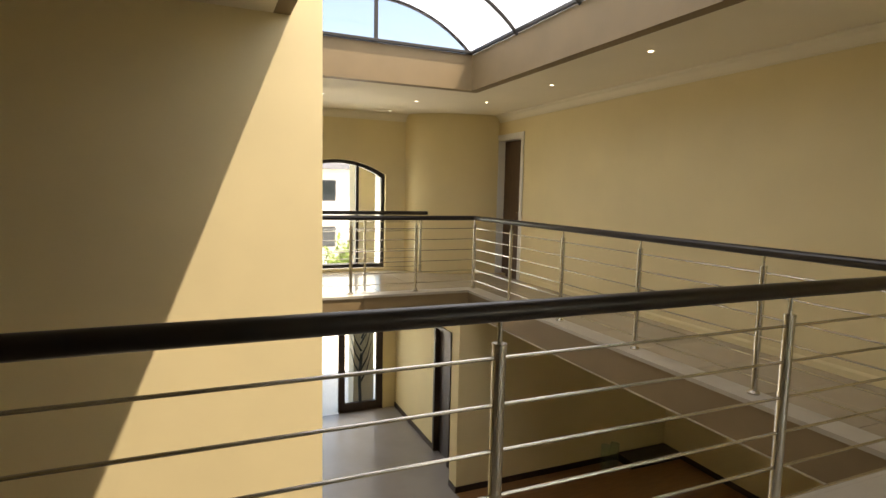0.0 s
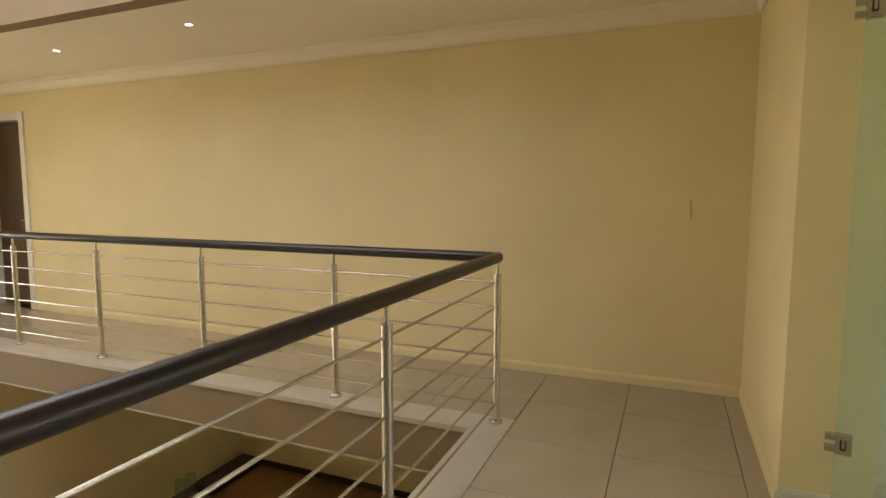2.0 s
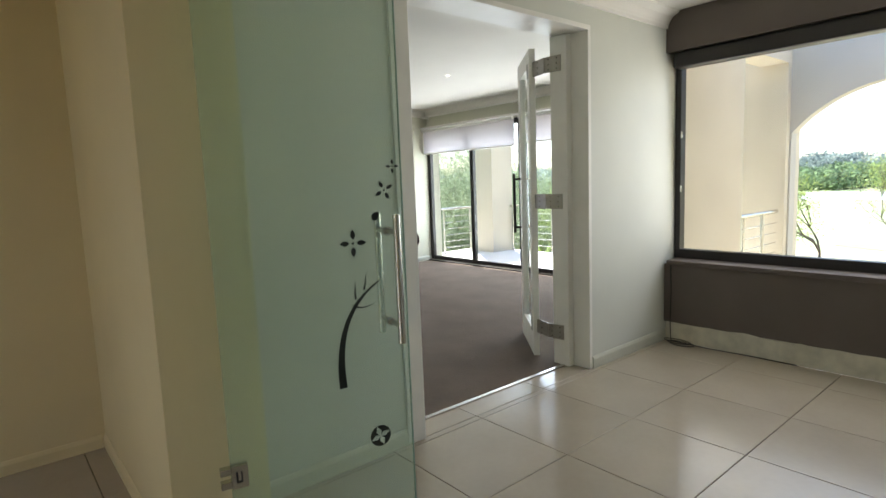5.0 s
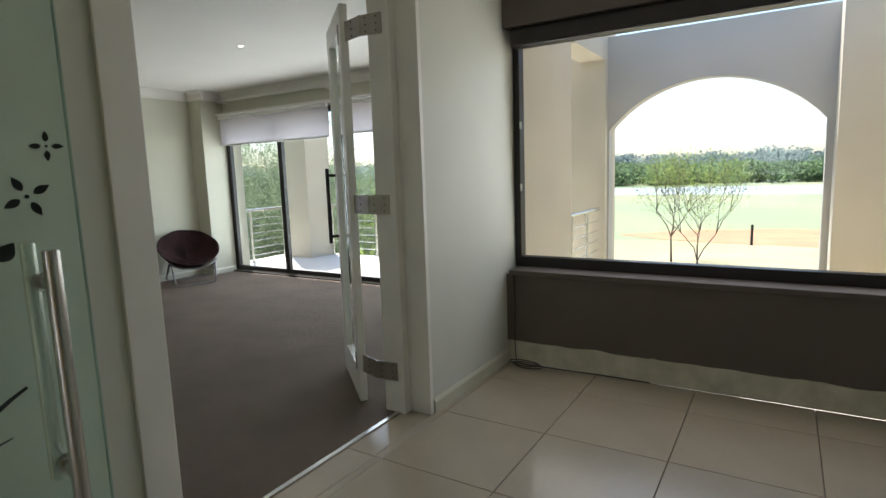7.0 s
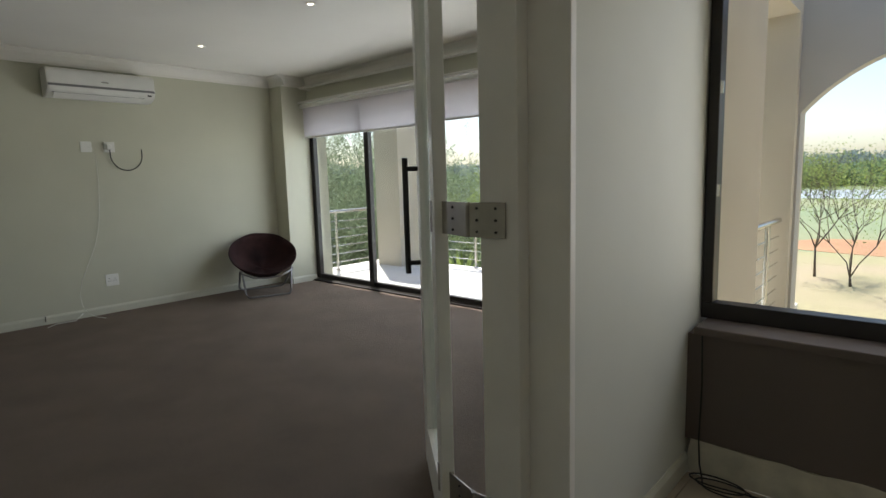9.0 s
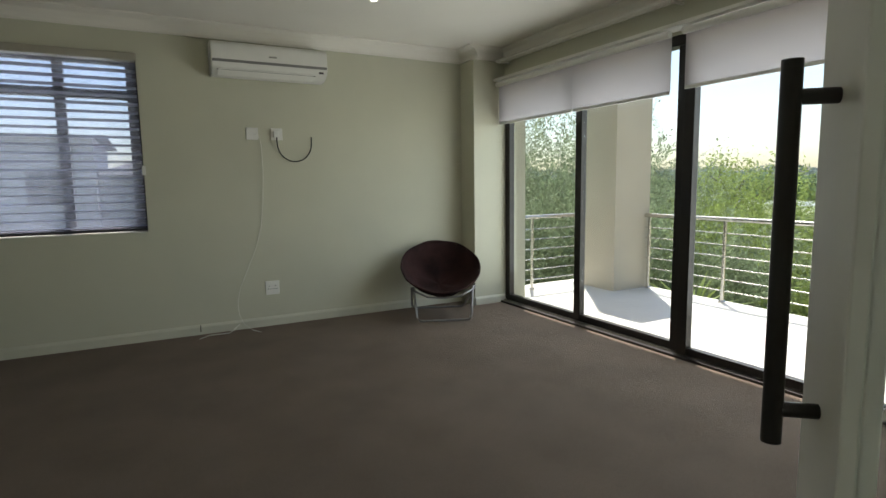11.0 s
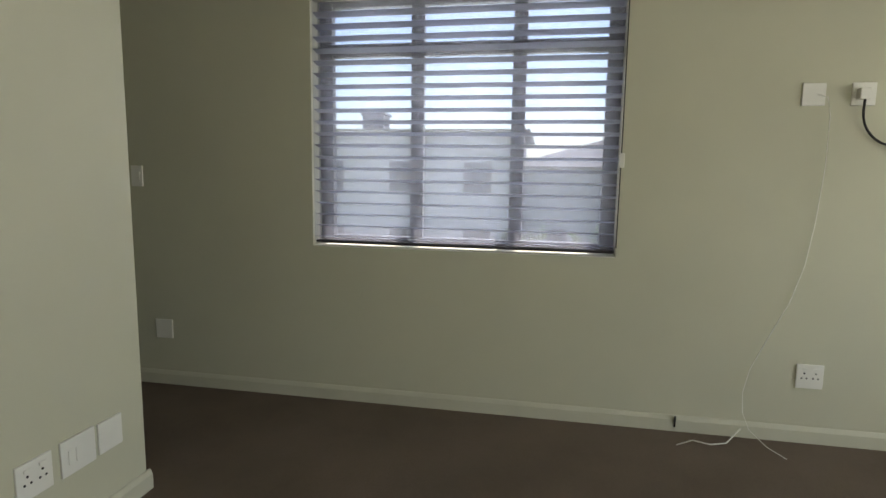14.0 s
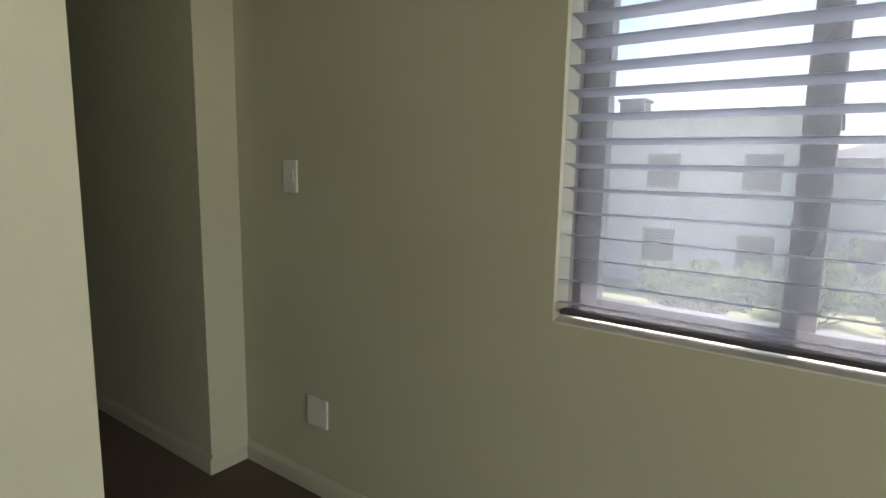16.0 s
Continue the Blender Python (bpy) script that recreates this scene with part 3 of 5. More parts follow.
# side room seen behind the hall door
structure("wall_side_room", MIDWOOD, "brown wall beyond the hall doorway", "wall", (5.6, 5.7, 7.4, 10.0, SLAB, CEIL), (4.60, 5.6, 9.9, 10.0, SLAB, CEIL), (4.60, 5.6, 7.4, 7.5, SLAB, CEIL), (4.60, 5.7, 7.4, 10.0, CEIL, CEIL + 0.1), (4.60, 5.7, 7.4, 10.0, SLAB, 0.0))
hd = thing("hall_door", (4.59, 8.33, 0), "brown wooden door set back in its white frame", "door")
boxes("leaf", MIDWOOD, hd, (4.50, 4.54, 8.335, 9.015, 0.01, 2.15), bevel=0.003)
bm = bmesh.new()
add_tube(bm, (4.50, 8.41, 1.02), (4.45, 8.41, 1.02), 0.009)
add_tube(bm, (4.45, 8.40, 1.02), (4.45, 8.52, 1.02), 0.009)
part("handle", bm, STEEL, hd, "steel lever handle", round_off=True)

# glazed bedroom door leaf, swung into the room
LEAF = thing("bedroom_door", (3.70, -1.665, 0), "white painted glazed door leaf standing open", "door", turn=-41.0)
LW, LH, LT = 0.64, 2.235, 0.044
M = LEAF.matrix_world


def on_leaf(name, material, *dims, bevel=0.003, label="", parent=None, shadow=True):
    bm = bmesh.new()
    for d in dims:
        add_box(bm, *d, bevel=bevel)
    bm.transform(M)
    return part(name, bm, material, parent or LEAF, label, shadow=shadow)


on_leaf("stile", TRIM, (0.0, 0.11, -LT / 2, LT / 2, 0.012, LH))
on_leaf("stile", TRIM, (LW - 0.11, LW, -LT / 2, LT / 2, 0.012, LH))
on_leaf("bottom_rail", TRIM, (0.11, LW - 0.11, -LT / 2, LT / 2, 0.012, 0.20))
on_leaf("top_rail", TRIM, (0.11, LW - 0.11, -LT / 2, LT / 2, LH - 0.12, LH))
on_leaf("pane", GLASS, (0.11, LW - 0.11, -0.003, 0.003, 0.20, LH - 0.12), bevel=0, shadow=False)
for sgn in (1, -1):
    bm = bmesh.new()
    y = sgn * 0.075
    add_tube(bm, (LW - 0.05, y, 0.885), (LW - 0.05, y, 1.375), 0.0125, 14)
    for z in (0.93, 1.33):
        add_tube(bm, (LW - 0.05, sgn * 0.02, z), (LW - 0.05, y, z), 0.010, 12)
    bm.transform(M)
    part("pull_handle", bm, BRONZE if sgn > 0 else STEEL, LEAF, "long round bar pull handle", round_off=True)
for z in (2.09, 1.165, 0.24):
    bm = bmesh.new()
    h = 0.052
    a, b = Vector((3.430, -1.641, z)), Vector((3.685, -1.60, z))
    mid = Vector((3.560, -1.628, z))
    for p, q in ((a, mid), (mid, M @ Vector((0.075, LT / 2 + 0.004, z)))):
        d = (q - p)
        d.z = 0
        L = d.length
        bb = bmesh.new()
        add_box(bb, 0, L, -0.003, 0.003, -h, h, bevel=0.001)
        bb.transform(Matrix.Translation(p) @ Matrix.Rotation(math.atan2(d.y, d.x), 4, "Z"))
        me_ = bpy.data.meshes.new("tmp")
        bb.to_mesh(me_)
        bb.free()
        bm.from_mesh(me_)
        bpy.data.meshes.remove(me_)
    add_tube(bm, mid - Vector((0, 0, h)), mid + Vector((0, 0, h)), 0.009, 12)
    hinge = part("hinge", bm, DULLSTEEL, LEAF, "wide projecting dull steel hinge")
    bm = bmesh.new()
    for u in (0.25, 0.8):
        for dz in (-0.035, 0.0, 0.035):
            p = a.lerp(mid, u * 0.9)
            add_tube(bm, (p.x, p.y + 0.004, z + dz), (p.x, p.y + 0.0075, z + dz), 0.004, 8)
            p = mid.lerp(M @ Vector((0.075, LT / 2 + 0.004, z)), 0.12 + u * 0.9)
            add_tube(bm, (p.x, p.y + 0.003, z + dz), (p.x + 0.002, p.y + 0.0075, z + dz), 0.004, 8)
    part("screw_heads", bm, BRONZE, hinge)


# frosted glass doors
def glass_leaf(hinge, tip, label, handle_at, sticker):
    hx, hy = hinge
    d = Vector((tip[0] - hx, tip[1] - hy, 0))
    W = d.length
    th = thing("frosted_glass_door", (hx, hy, 0), label, "glass door", "frosted glass doors", turn=math.degrees(math.atan2(d.y, d.x)))
    m = th.matrix_world

    def put(name, bm, material, parent=th, lab="", ro=False, shadow=True):
        bm.transform(m)
        return part(name, bm, material, parent, lab, round_off=ro, shadow=shadow)

    bm = bmesh.new()
    add_box(bm, 0.012, W, -0.005, 0.005, 0.012, 2.32)
    pane = put("pane", bm, FROST, lab="frosted green glass pane")
    bm = bmesh.new()
    add_box(bm, W + 0.0002, W + 0.0032, -0.0052, 0.0052, 0.012, 2.32)
    put("pane_edge", bm, GLASSEDGE, pane, "pale green polished glass edge")
    for z in (0.345, 2.02):
        bm = bmesh.new()
        add_box(bm, 0.014, 0.068, -0.016, 0.016, z - 0.042, z + 0.042, bevel=0.003)
        add_box(bm, -0.022, 0.014, -0.014, 0.014, z + 0.012, z + 0.036, bevel=0.002)
        add_box(bm, -0.022, 0.014, -0.014, 0.014, z - 0.036, z - 0.012, bevel=0.002)
        hg = put("hinge", bm, STEEL, lab="chrome glass clamp hinge")
        bm = bmesh.new()
        for a in ((0.028, 0.034, -0.0185, 0.0185, z - 0.02, z + 0.02), (0.034, 0.048, -0.0185, 0.0185, z - 0.02, z - 0.014), (0.044, 0.048, -0.0185, 0.0185, z - 0.014, z + 0.02)):
            add_box(bm, *a)
        put("hinge_slot", bm, BLACK, hg)
    hxx = handle_at
    for sgn in (1, -1):
        bm = bmesh.new()
        y = sgn * 0.095
        add_tube(bm, (hxx, y, 0.735), (hxx, y, 1.215), 0.0135, 16)
        for z in (0.80, 1.15):
            add_tube(bm, (hxx, sgn * 0.005, z), (hxx, y, z), 0.010, 12)
            add_tube(bm, (hxx, sgn * 0.005, z), (hxx, sgn * 0.012, z), 0.016, 14)
        put("pull_handle", bm, STEEL, lab="brushed steel bar handle", ro=True)
    if sticker:
        y = -0.0065 * sticker

        def flat(name, polys):
            bm = bmesh.new()
            for poly in polys:
                A = [bm.verts.new((u + 0.016, y, v)) for u, v in poly]
                bm.faces.new(A)
            put(name, bm, DECAL, pane, "black vinyl sticker")

        def leafshape(cx, cz, ang, ln, wd, off, n=9):
            up, lo = [], []
            for i in range(n):
                s = i / (n - 1)
                w = wd * math.sin(math.pi * s ** 0.8) * 0.5
                r = off + ln * s
                ca, sa = math.cos(ang), math.sin(ang)
                up.append((cx + r * ca - w * sa, cz + r * sa + w * ca))
                lo.append((cx + r * ca + w * sa, cz + r * sa - w * ca))
            return up + lo[-2:0:-1]

        def flower(cx, cz, s, a0=0.0):
            flat("flower_sticker", [leafshape(cx, cz, a0 + k * math.pi / 2, s * 0.72, s * 0.36, s * 0.28) for k in range(4)] + [[(cx + s * 0.10 * math.cos(t), cz + s * 0.10 * math.sin(t)) for t in np.linspace(0, 2 * math.pi, 8, endpoint=False)]])

        flower(0.480, 1.115, 0.052)
        flower(0.612, 1.305, 0.040, 0.5)
        flower(0.650, 1.393, 0.027)

        def stroke(pts, w):
            L, R = [], []
            for i, (p, ww) in enumerate(zip(pts, w)):
                a, b = pts[max(i - 1, 0)], pts[min(i + 1, len(pts) - 1)]
                dx, dz = b[0] - a[0], b[1] - a[1]
                ln = math.hypot(dx, dz) or 1
                L.append((p[0] - dz / ln * ww / 2, p[1] + dx / ln * ww / 2))
                R.append((p[0] + dz / ln * ww / 2, p[1] - dx / ln * ww / 2))
            return L + R[::-1]

        def bez(p, q, r, n=12):
            return [((1 - s) ** 2 * p[0] + 2 * s * (1 - s) * q[0] + s * s * r[0], (1 - s) ** 2 * p[1] + 2 * s * (1 - s) * q[1] + s * s * r[1]) for s in np.linspace(0, 1, n)]

        stem = [(u + 0.04, v) for u, v in bez((0.372, 0.575), (0.345, 0.86), (0.535, 0.965), 16)]
        flat("stem_sticker", [stroke(stem, [0.026 * (1 - i / 16) + 0.004 for i in range(16)])])
        flat("twig_sticker", [stroke(bez((0.465, 0.885), (0.495, 0.860), (0.545, 0.880)), [0.008 - 0.0005 * i for i in range(12)])])
        flat("twig_sticker", [stroke([(0.478, 0.905), (0.477, 0.935), (0.480, 0.975)], [0.008, 0.006, 0.001])])
        flat("twig_sticker", [stroke([(0.512, 0.937), (0.518, 0.960), (0.524, 1.000)], [0.008, 0.006, 0.001])])
        flat("bud_sticker", [leafshape(0.560, 1.195, 0.9, 0.04, 0.028, 0.0)])
        cx, cz, s = 0.548, 0.355, 0.042
        ring = []
        for k in range(4):
            a0 = k * math.pi / 2 + 0.35
            pet = leafshape(cx, cz, a0, s * 0.78, s * 0.55, s * 0.1)
            arc = [(cx + s * math.cos(t), cz + s * math.sin(t)) for t in np.linspace(a0, a0 + math.pi / 2, 7)]
            ring.append([(cx + 0.12 * s * math.cos(a0 + 0.78), cz + 0.12 * s * math.sin(a0 + 0.78))] + [(cx + s * 0.5 * math.cos(a0 + 0.55), cz + s * 0.5 * math.sin(a0 + 0.55))] + arc + [(cx + s * 0.5 * math.cos(a0 + 1.02), cz + s * 0.5 * math.sin(a0 + 1.02))])
        flat("round_flower_sticker", ring)
    return th


glass_leaf((2.925, 0.875), (2.779, 0.189), "frosted green glass door leaf with black flower stickers standing open", 0.635, 1)
glass_leaf((0.955, 0.985), (1.145, 0.33), "frosted green glass door leaf standing half open beside the pier", 0.61, 0)


# ---- windows and sliding doors ----
def pane_box(parent, *d):
    return boxes("pane", GLASS, parent, d, shadow=False)


w = thing("window_1", (1.9, -2.9, 0.7), "large picture window in a dark bronze frame", "window", kind="structure")
for d in ((0.62, 3.257, -2.94, -2.86, 0.65, 0.72), (0.62, 3.257, -2.94, -2.86, 2.16, 2.24), (3.212, 3.257, -2.94, -2.86, 0.72, 2.16), (0.62, 0.69, -2.94, -2.86, 0.72, 2.16)):
    boxes("window_frame", BRONZE, w, d, bevel=0.004)
boxes("blind_box", BRONZE, w, (0.62, 3.22, -2.858, -2.735, 2.118, 2.236), bevel=0.02, label="dark rolled-up blind")
pane_box(w, 0.69, 3.212, -2.905, -2.897, 0.72, 2.16)
for z in (1.18, 1.60):
    boxes("latch", STEEL, w, (3.195, 3.207, -2.858, -2.845, z, z + 0.05), bevel=0.002)

w = thing("window_2", (8.86, -0.48, 0.88), "three-light window in a grey frame", "window", kind="structure")
X0, X1 = 8.86, 8.91
for d in ((-1.29, -1.215, 0.88, 2.23), (0.255, 0.33, 0.88, 2.23)):
    boxes("window_frame", GREYALU, w, (X0, X1, d[0], d[1], d[2], d[3]), bevel=0.004)
for z0, z1 in ((0.88, 0.935), (1.915, 1.985), (2.175, 2.23)):
    boxes("window_frame", GREYALU, w, (X0 + 0.002, X1 - 0.002, -1.215, 0.255, z0, z1), bevel=0.004)
for y in (-0.773, -0.227):
    boxes("mullion", GREYALU, w, (X0 + 0.004, X1 - 0.004, y - 0.036, y + 0.036, 0.935, 2.175), bevel=0.004)
for y0, y1 in ((-1.215, -0.809), (-0.737, -0.263), (-0.191, 0.255)):
    pane_box(w, 8.88, 8.885, y0, y1, 0.935, 1.915)
    pane_box(w, 8.88, 8.885, y0, y1, 1.985, 2.175)
for y, z in ((-0.25, 1.60), (-0.80, 1.62), (-0.25, 1.12)):
    bm = bmesh.new()
    sweep(bm, [(8.855, y, z + 0.05), (8.845, y, z + 0.03), (8.84, y + 0.03, z - 0.02)], 0.006, 6)
    part("window_stay", bm, BRONZE, w)

b = thing("vane_blind", (8.79, -0.48, 2.2), "lowered blind of pale fabric vanes on sheer mesh", "blind")
bm = bmesh.new()
add_box(bm, 8.71, 8.81, -1.30, 0.335, 2.19, 2.25, bevel=0.012)
part("cassette", bm, HEADBOX, b, "beige headbox")
boxes("sheer", FRONTSHEER, b, (8.7432, 8.7440, -1.284, 0.324, 0.912, 2.20), label="fine front mesh fabric")
boxes("sheer", SHEER, b, (8.818, 8.8188, -1.283, 0.323, 0.905, 2.20), label="sheer lavender mesh fabric")
for k in range(20):
    z = 0.925 + k * 0.0625
    bm = bmesh.new()
    prism(bm, [(8.746, z + 0.0125), (8.781, z + 0.0085), (8.815, z), (8.815, z + 0.0015), (8.781, z + 0.0100), (8.746, z + 0.0140)], "y", -1.283, 0.323)
    part("vane", bm, BAND, b)
bm = bmesh.new()
add_box(bm, 8.762, 8.800, -1.284, 0.324, 0.900, 0.914, bevel=0.005)
part("bottom_bar", bm, GREYALU, b, "dark bottom bar")
bm = bmesh.new()
sweep(bm, [(8.731, -1.287, 2.2), (8.731, -1.290, 1.5), (8.732, -1.288, 0.93)], 0.003, 6)
cord = part("cord", bm, BLACK, b)
boxes("cord_clip", PLASTIC, cord, (8.718, 8.7345, -1.305, -1.280, 1.33, 1.40), bevel=0.004)
structure("trim_window_reveal", TRIM, "white painted window sill and reveal", "trim", (8.735, 8.86, -1.288, 0.328, 0.8805, 0.886))

sd = thing("sliding_door", (6.25, -4.6, 0), "dark bronze aluminium sliding door to the balcony", "sliding door", kind="structure")
Y0, Y1 = -4.575, -4.50
boxes("track", BRONZE, sd, (4.02, 8.48, -4.62, -4.46, 0.0, 0.022), bevel=0.003)
for k in range(3):
    boxes("track_rib", STEEL, sd, (4.03, 8.47, -4.595 + k * 0.045, -4.589 + k * 0.045, 0.022, 0.032))
boxes("head", BRONZE, sd, (4.02, 8.48, -4.62, -4.521, 2.13, 2.20), bevel=0.003)
for x0, x1, yy in ((8.405, 8.48, 0.0), (7.365, 7.440, 0.0), (6.34, 6.425, 0.0), (6.255, 6.335, 0.045), (5.12, 5.195, 0.045), (4.02, 4.095, 0.0)):
    boxes("stile", BRONZE, sd, (x0, x1, Y0 + yy - 0.012, Y0 + 0.045 + yy, 0.032, 2.13), bevel=0.003)
for x0, x1, yy in ((7.44, 8.405, 0.0), (6.425, 7.365, 0.0), (5.195, 6.255, 0.045), (4.095, 5.12, 0.045)):
    boxes("bottom_rail", BRONZE, sd, (x0, x1, Y0 + yy - 0.01, Y0 + 0.04 + yy, 0.032, 0.085), bevel=0.003)
    pane_box(sd, x0, x1, Y0 + 0.012 + yy, Y0 + 0.018 + yy, 0.085, 2.13)

for x0, x1, zb, lab in ((7.390, 8.47, 1.82, "narrow half-lowered"), (6.42, 7.390, 1.82, "wide half-lowered"), (5.20, 6.31, 1.84, "wide half-lowered"), (4.05, 5.18, 1.84, "wide half-lowered")):
    rb = thing("roller_blind", (x0, -4.50, 2.2), lab + " white roller blind above the sliding door", "roller blind", "roller blinds")
    bm = bmesh.new()
    add_tube(bm, (x0, -4.425, 2.19), (x1, -4.425, 2.19), 0.024, 14)
    part("roller", bm, PLASTIC, rb, round_off=True)
    boxes("fabric", BLIND, rb, (x0 + 0.0008, x1 - 0.0008, -4.449, -4.4478, zb, 2.19), label="translucent white fabric")
    boxes("bottom_bar", PLASTIC, rb, (x0 + 0.01, x1 - 0.005, -4.455, -4.442, zb - 0.018, zb + 0.004), bevel=0.003)
bm = bmesh.new()
add_box(bm, 3.5, 8.48, -4.519, -4.385, 2.222, 2.246, bevel=0.004)
tagged(part("trim_blind_rail", bm, TRIM), "white rail above the roller blinds", "trim", kind="structure")
cr = thing("curtain_rod", (6.0, -4.42, 2.43), "white curtain rod below the cornice", "curtain rod")
bm = bmesh.new()
add_tube(bm, (3.6, -4.40, 2.405), (8.44, -4.40, 2.405), 0.013, 12)
part("rod", bm, TRIM, cr, round_off=True)
for x in (8.40, 6.4, 4.2):
    boxes("bracket", TRIM, cr, (x - 0.012, x + 0.012, -4.519, -4.39, 2.385, 2.400), bevel=0.003)

w = thing("window_3", (1.93, 9.85, 0.05), "arched window in a dark frame", "window", kind="structure")
half, rise = 0.77, 0.22
rad = (half * half + rise * rise) / (2 * rise)
a = math.asin(half / rad)
bm = bmesh.new()
outer = [(1.93 + rad * math.sin(t), 1.80 - rad + rad * math.cos(t)) for t in np.linspace(-a, a, 17)]
inner = [(1.93 + (half - 0.05) / half * (u - 1.93), v - 0.055) for u, v in outer]
for i in range(16):
    prism(bm, [outer[i], outer[i + 1], inner[i + 1], inner[i]], "y", 9.82, 9.88)
part("arched_head", bm, BRONZE, w)
for d in ((1.16, 1.215, 0.05, 1.56), (2.645, 2.70, 0.05, 1.56), (1.60, 1.65, 0.05, 1.75), (2.22, 2.27, 0.05, 1.75)):
    boxes("window_frame", BRONZE, w, (d[0], d[1], 9.822, 9.878, d[2], d[3]), bevel=0.003)
boxes("window_frame", BRONZE, w, (1.215, 2.645, 9.824, 9.876, 0.05, 0.11), bevel=0.003)
pane_box(w, 1.17, 2.69, 9.848, 9.853, 0.08, 1.74)

# front door on the lower storey
fd = thing("front_door", (2.6, 10.95, LOW), "dark framed glazed front door with a tree decal", "door")
for d in ((2.20, 2.32, LOW, LOW + 2.25), (2.93, 3.05, LOW, LOW + 2.25)):
    boxes("stile", DARKWOOD, fd, (d[0], d[1], 10.93, 11.0, d[2], d[3]), bevel=0.004)
for z0, z1 in ((0.0, 0.16), (2.12, 2.25)):
    boxes("rail", DARKWOOD, fd, (2.32, 2.93, 10.935, 10.995, LOW + z0, LOW + z1), bevel=0.004)
pane_box(fd, 2.32, 2.93, 10.96, 10.967, LOW + 0.16, LOW + 2.12)
bm = bmesh.new()
random.seed(5)
sweep(bm, [(2.62, 10.955, LOW + 0.16), (2.60, 10.955, LOW + 0.6), (2.64, 10.955, LOW + 1.1)], 0.03, 6)
for k in range(9):
    x, z = 2.62 + random.uniform(-0.02, 0.02), LOW + 0.55 + k * 0.12
    s = random.choice((-1, 1)) if k % 2 else (-1) ** k
    sweep(bm, [(x, 10.955, z), (x + s * 0.12, 10.955, z + 0.22), (x + s * 0.20, 10.955, z + 0.55)], 0.012, 5, taper=[0.02, 0.012, 0.005])
part("tree_decal", bm, DECAL, fd, "dark tree-shaped decoration")
boxes("threshold", DARKWOOD, fd, (2.2, 3.05, 10.9, 11.02, LOW, LOW + 0.012))
sl = thing("side_light", (1.4, 10.95, LOW), "glazed side light beside the front door", "window", kind="structure")
boxes("window_frame", DARKWOOD, sl, (0.5, 0.58, 10.93, 11.0, LOW, LOW + 2.25), bevel=0.004)
pane_box(sl, 0.58, 2.2, 10.96, 10.967, LOW, LOW + 2.25)
ld = thing("lower_door", (3.4, 8.6, LOW), "dark brown door and frame in the lower passage", "door")
boxes("frame", DARKWOOD, ld, (3.28, 3.52, 8.30, 8.36, LOW, LOW + 2.1), (3.28, 3.52, 8.89, 8.95, LOW, LOW + 2.1), (3.28, 3.52, 8.36, 8.89, LOW + 2.04, LOW + 2.1), bevel=0.004)
boxes("leaf", DARKWOOD, ld, (3.36, 3.40, 8.36, 8.89, LOW + 0.01, LOW + 2.04), bevel=0.003)
boxes("handle", STEEL, ld, (3.31, 3.36, 8.42, 8.44, LOW + 0.95, LOW + 1.05), bevel=0.003)

# skylight: curved milky sheets on dark ribs
sk = thing("skylight", (1.79, 5.0, CURB), "barrel-vaulted milky skylight on dark ribs", "skylight", kind="structure")
half, rise = (SX1 - SX0) / 2, 0.52
rad = (half * half + rise * rise) / (2 * rise)
a = math.asin(half / rad)
cx = (SX0 + SX1) / 2
arc = [(cx + rad * math.sin(t), CURB + rise - rad + rad * math.cos(t)) for t in np.linspace(-a, a, 21)]
ys = (SY0 - 0.02, 3.72, 5.14, 6.2, SY1 + 0.02)
for y0, y1 in zip(ys, ys[1:]):
    bm = bmesh.new()
    for p, q in zip(arc, arc[1:]):
        bm.faces.new([bm.verts.new(v) for v in ((p[0], y0, p[1]), (q[0], y0, q[1]), (q[0], y1, q[1]), (p[0], y1, p[1]))])
    bmesh.ops.remove_doubles(bm, verts=bm.verts[:], dist=1e-5)
    part("sheet", bm, POLY, sk, "milky translucent sheet", round_off=True)
for y in ys:
    bm = bmesh.new()
    sweep(bm, [(u, y, v - 0.012) for u, v in arc], 0.022, 6)
    part("rib", bm, BRONZE, sk, "dark curved rib")
for y in (SY0, SY1):
    bm = bmesh.new()
    pts = [bm.verts.new((u, y, v)) for u, v in arc]
    bm.faces.new(pts)
    part("gable_pane", bm, GREYGLASS, sk, "grey tinted pane", shadow=False)
    for x in (cx,):
        boxes("gable_mullion", BRONZE, sk, (x - 0.02, x + 0.02, y - 0.02, y + 0.02, CURB, CURB + rise - 0.02), bevel=0.003)
for d in ((SX0, SX0 + 0.04, SY0, SY1), (SX1 - 0.04, SX1, SY0, SY1), (SX0 + 0.04, SX1 - 0.04, SY1 - 0.04, SY1), (SX0 + 0.04, SX1 - 0.04, SY0, SY0 + 0.04)):
    boxes("sill_bar", BRONZE, sk, (*d, CURB, CURB + 0.035), bevel=0.004)

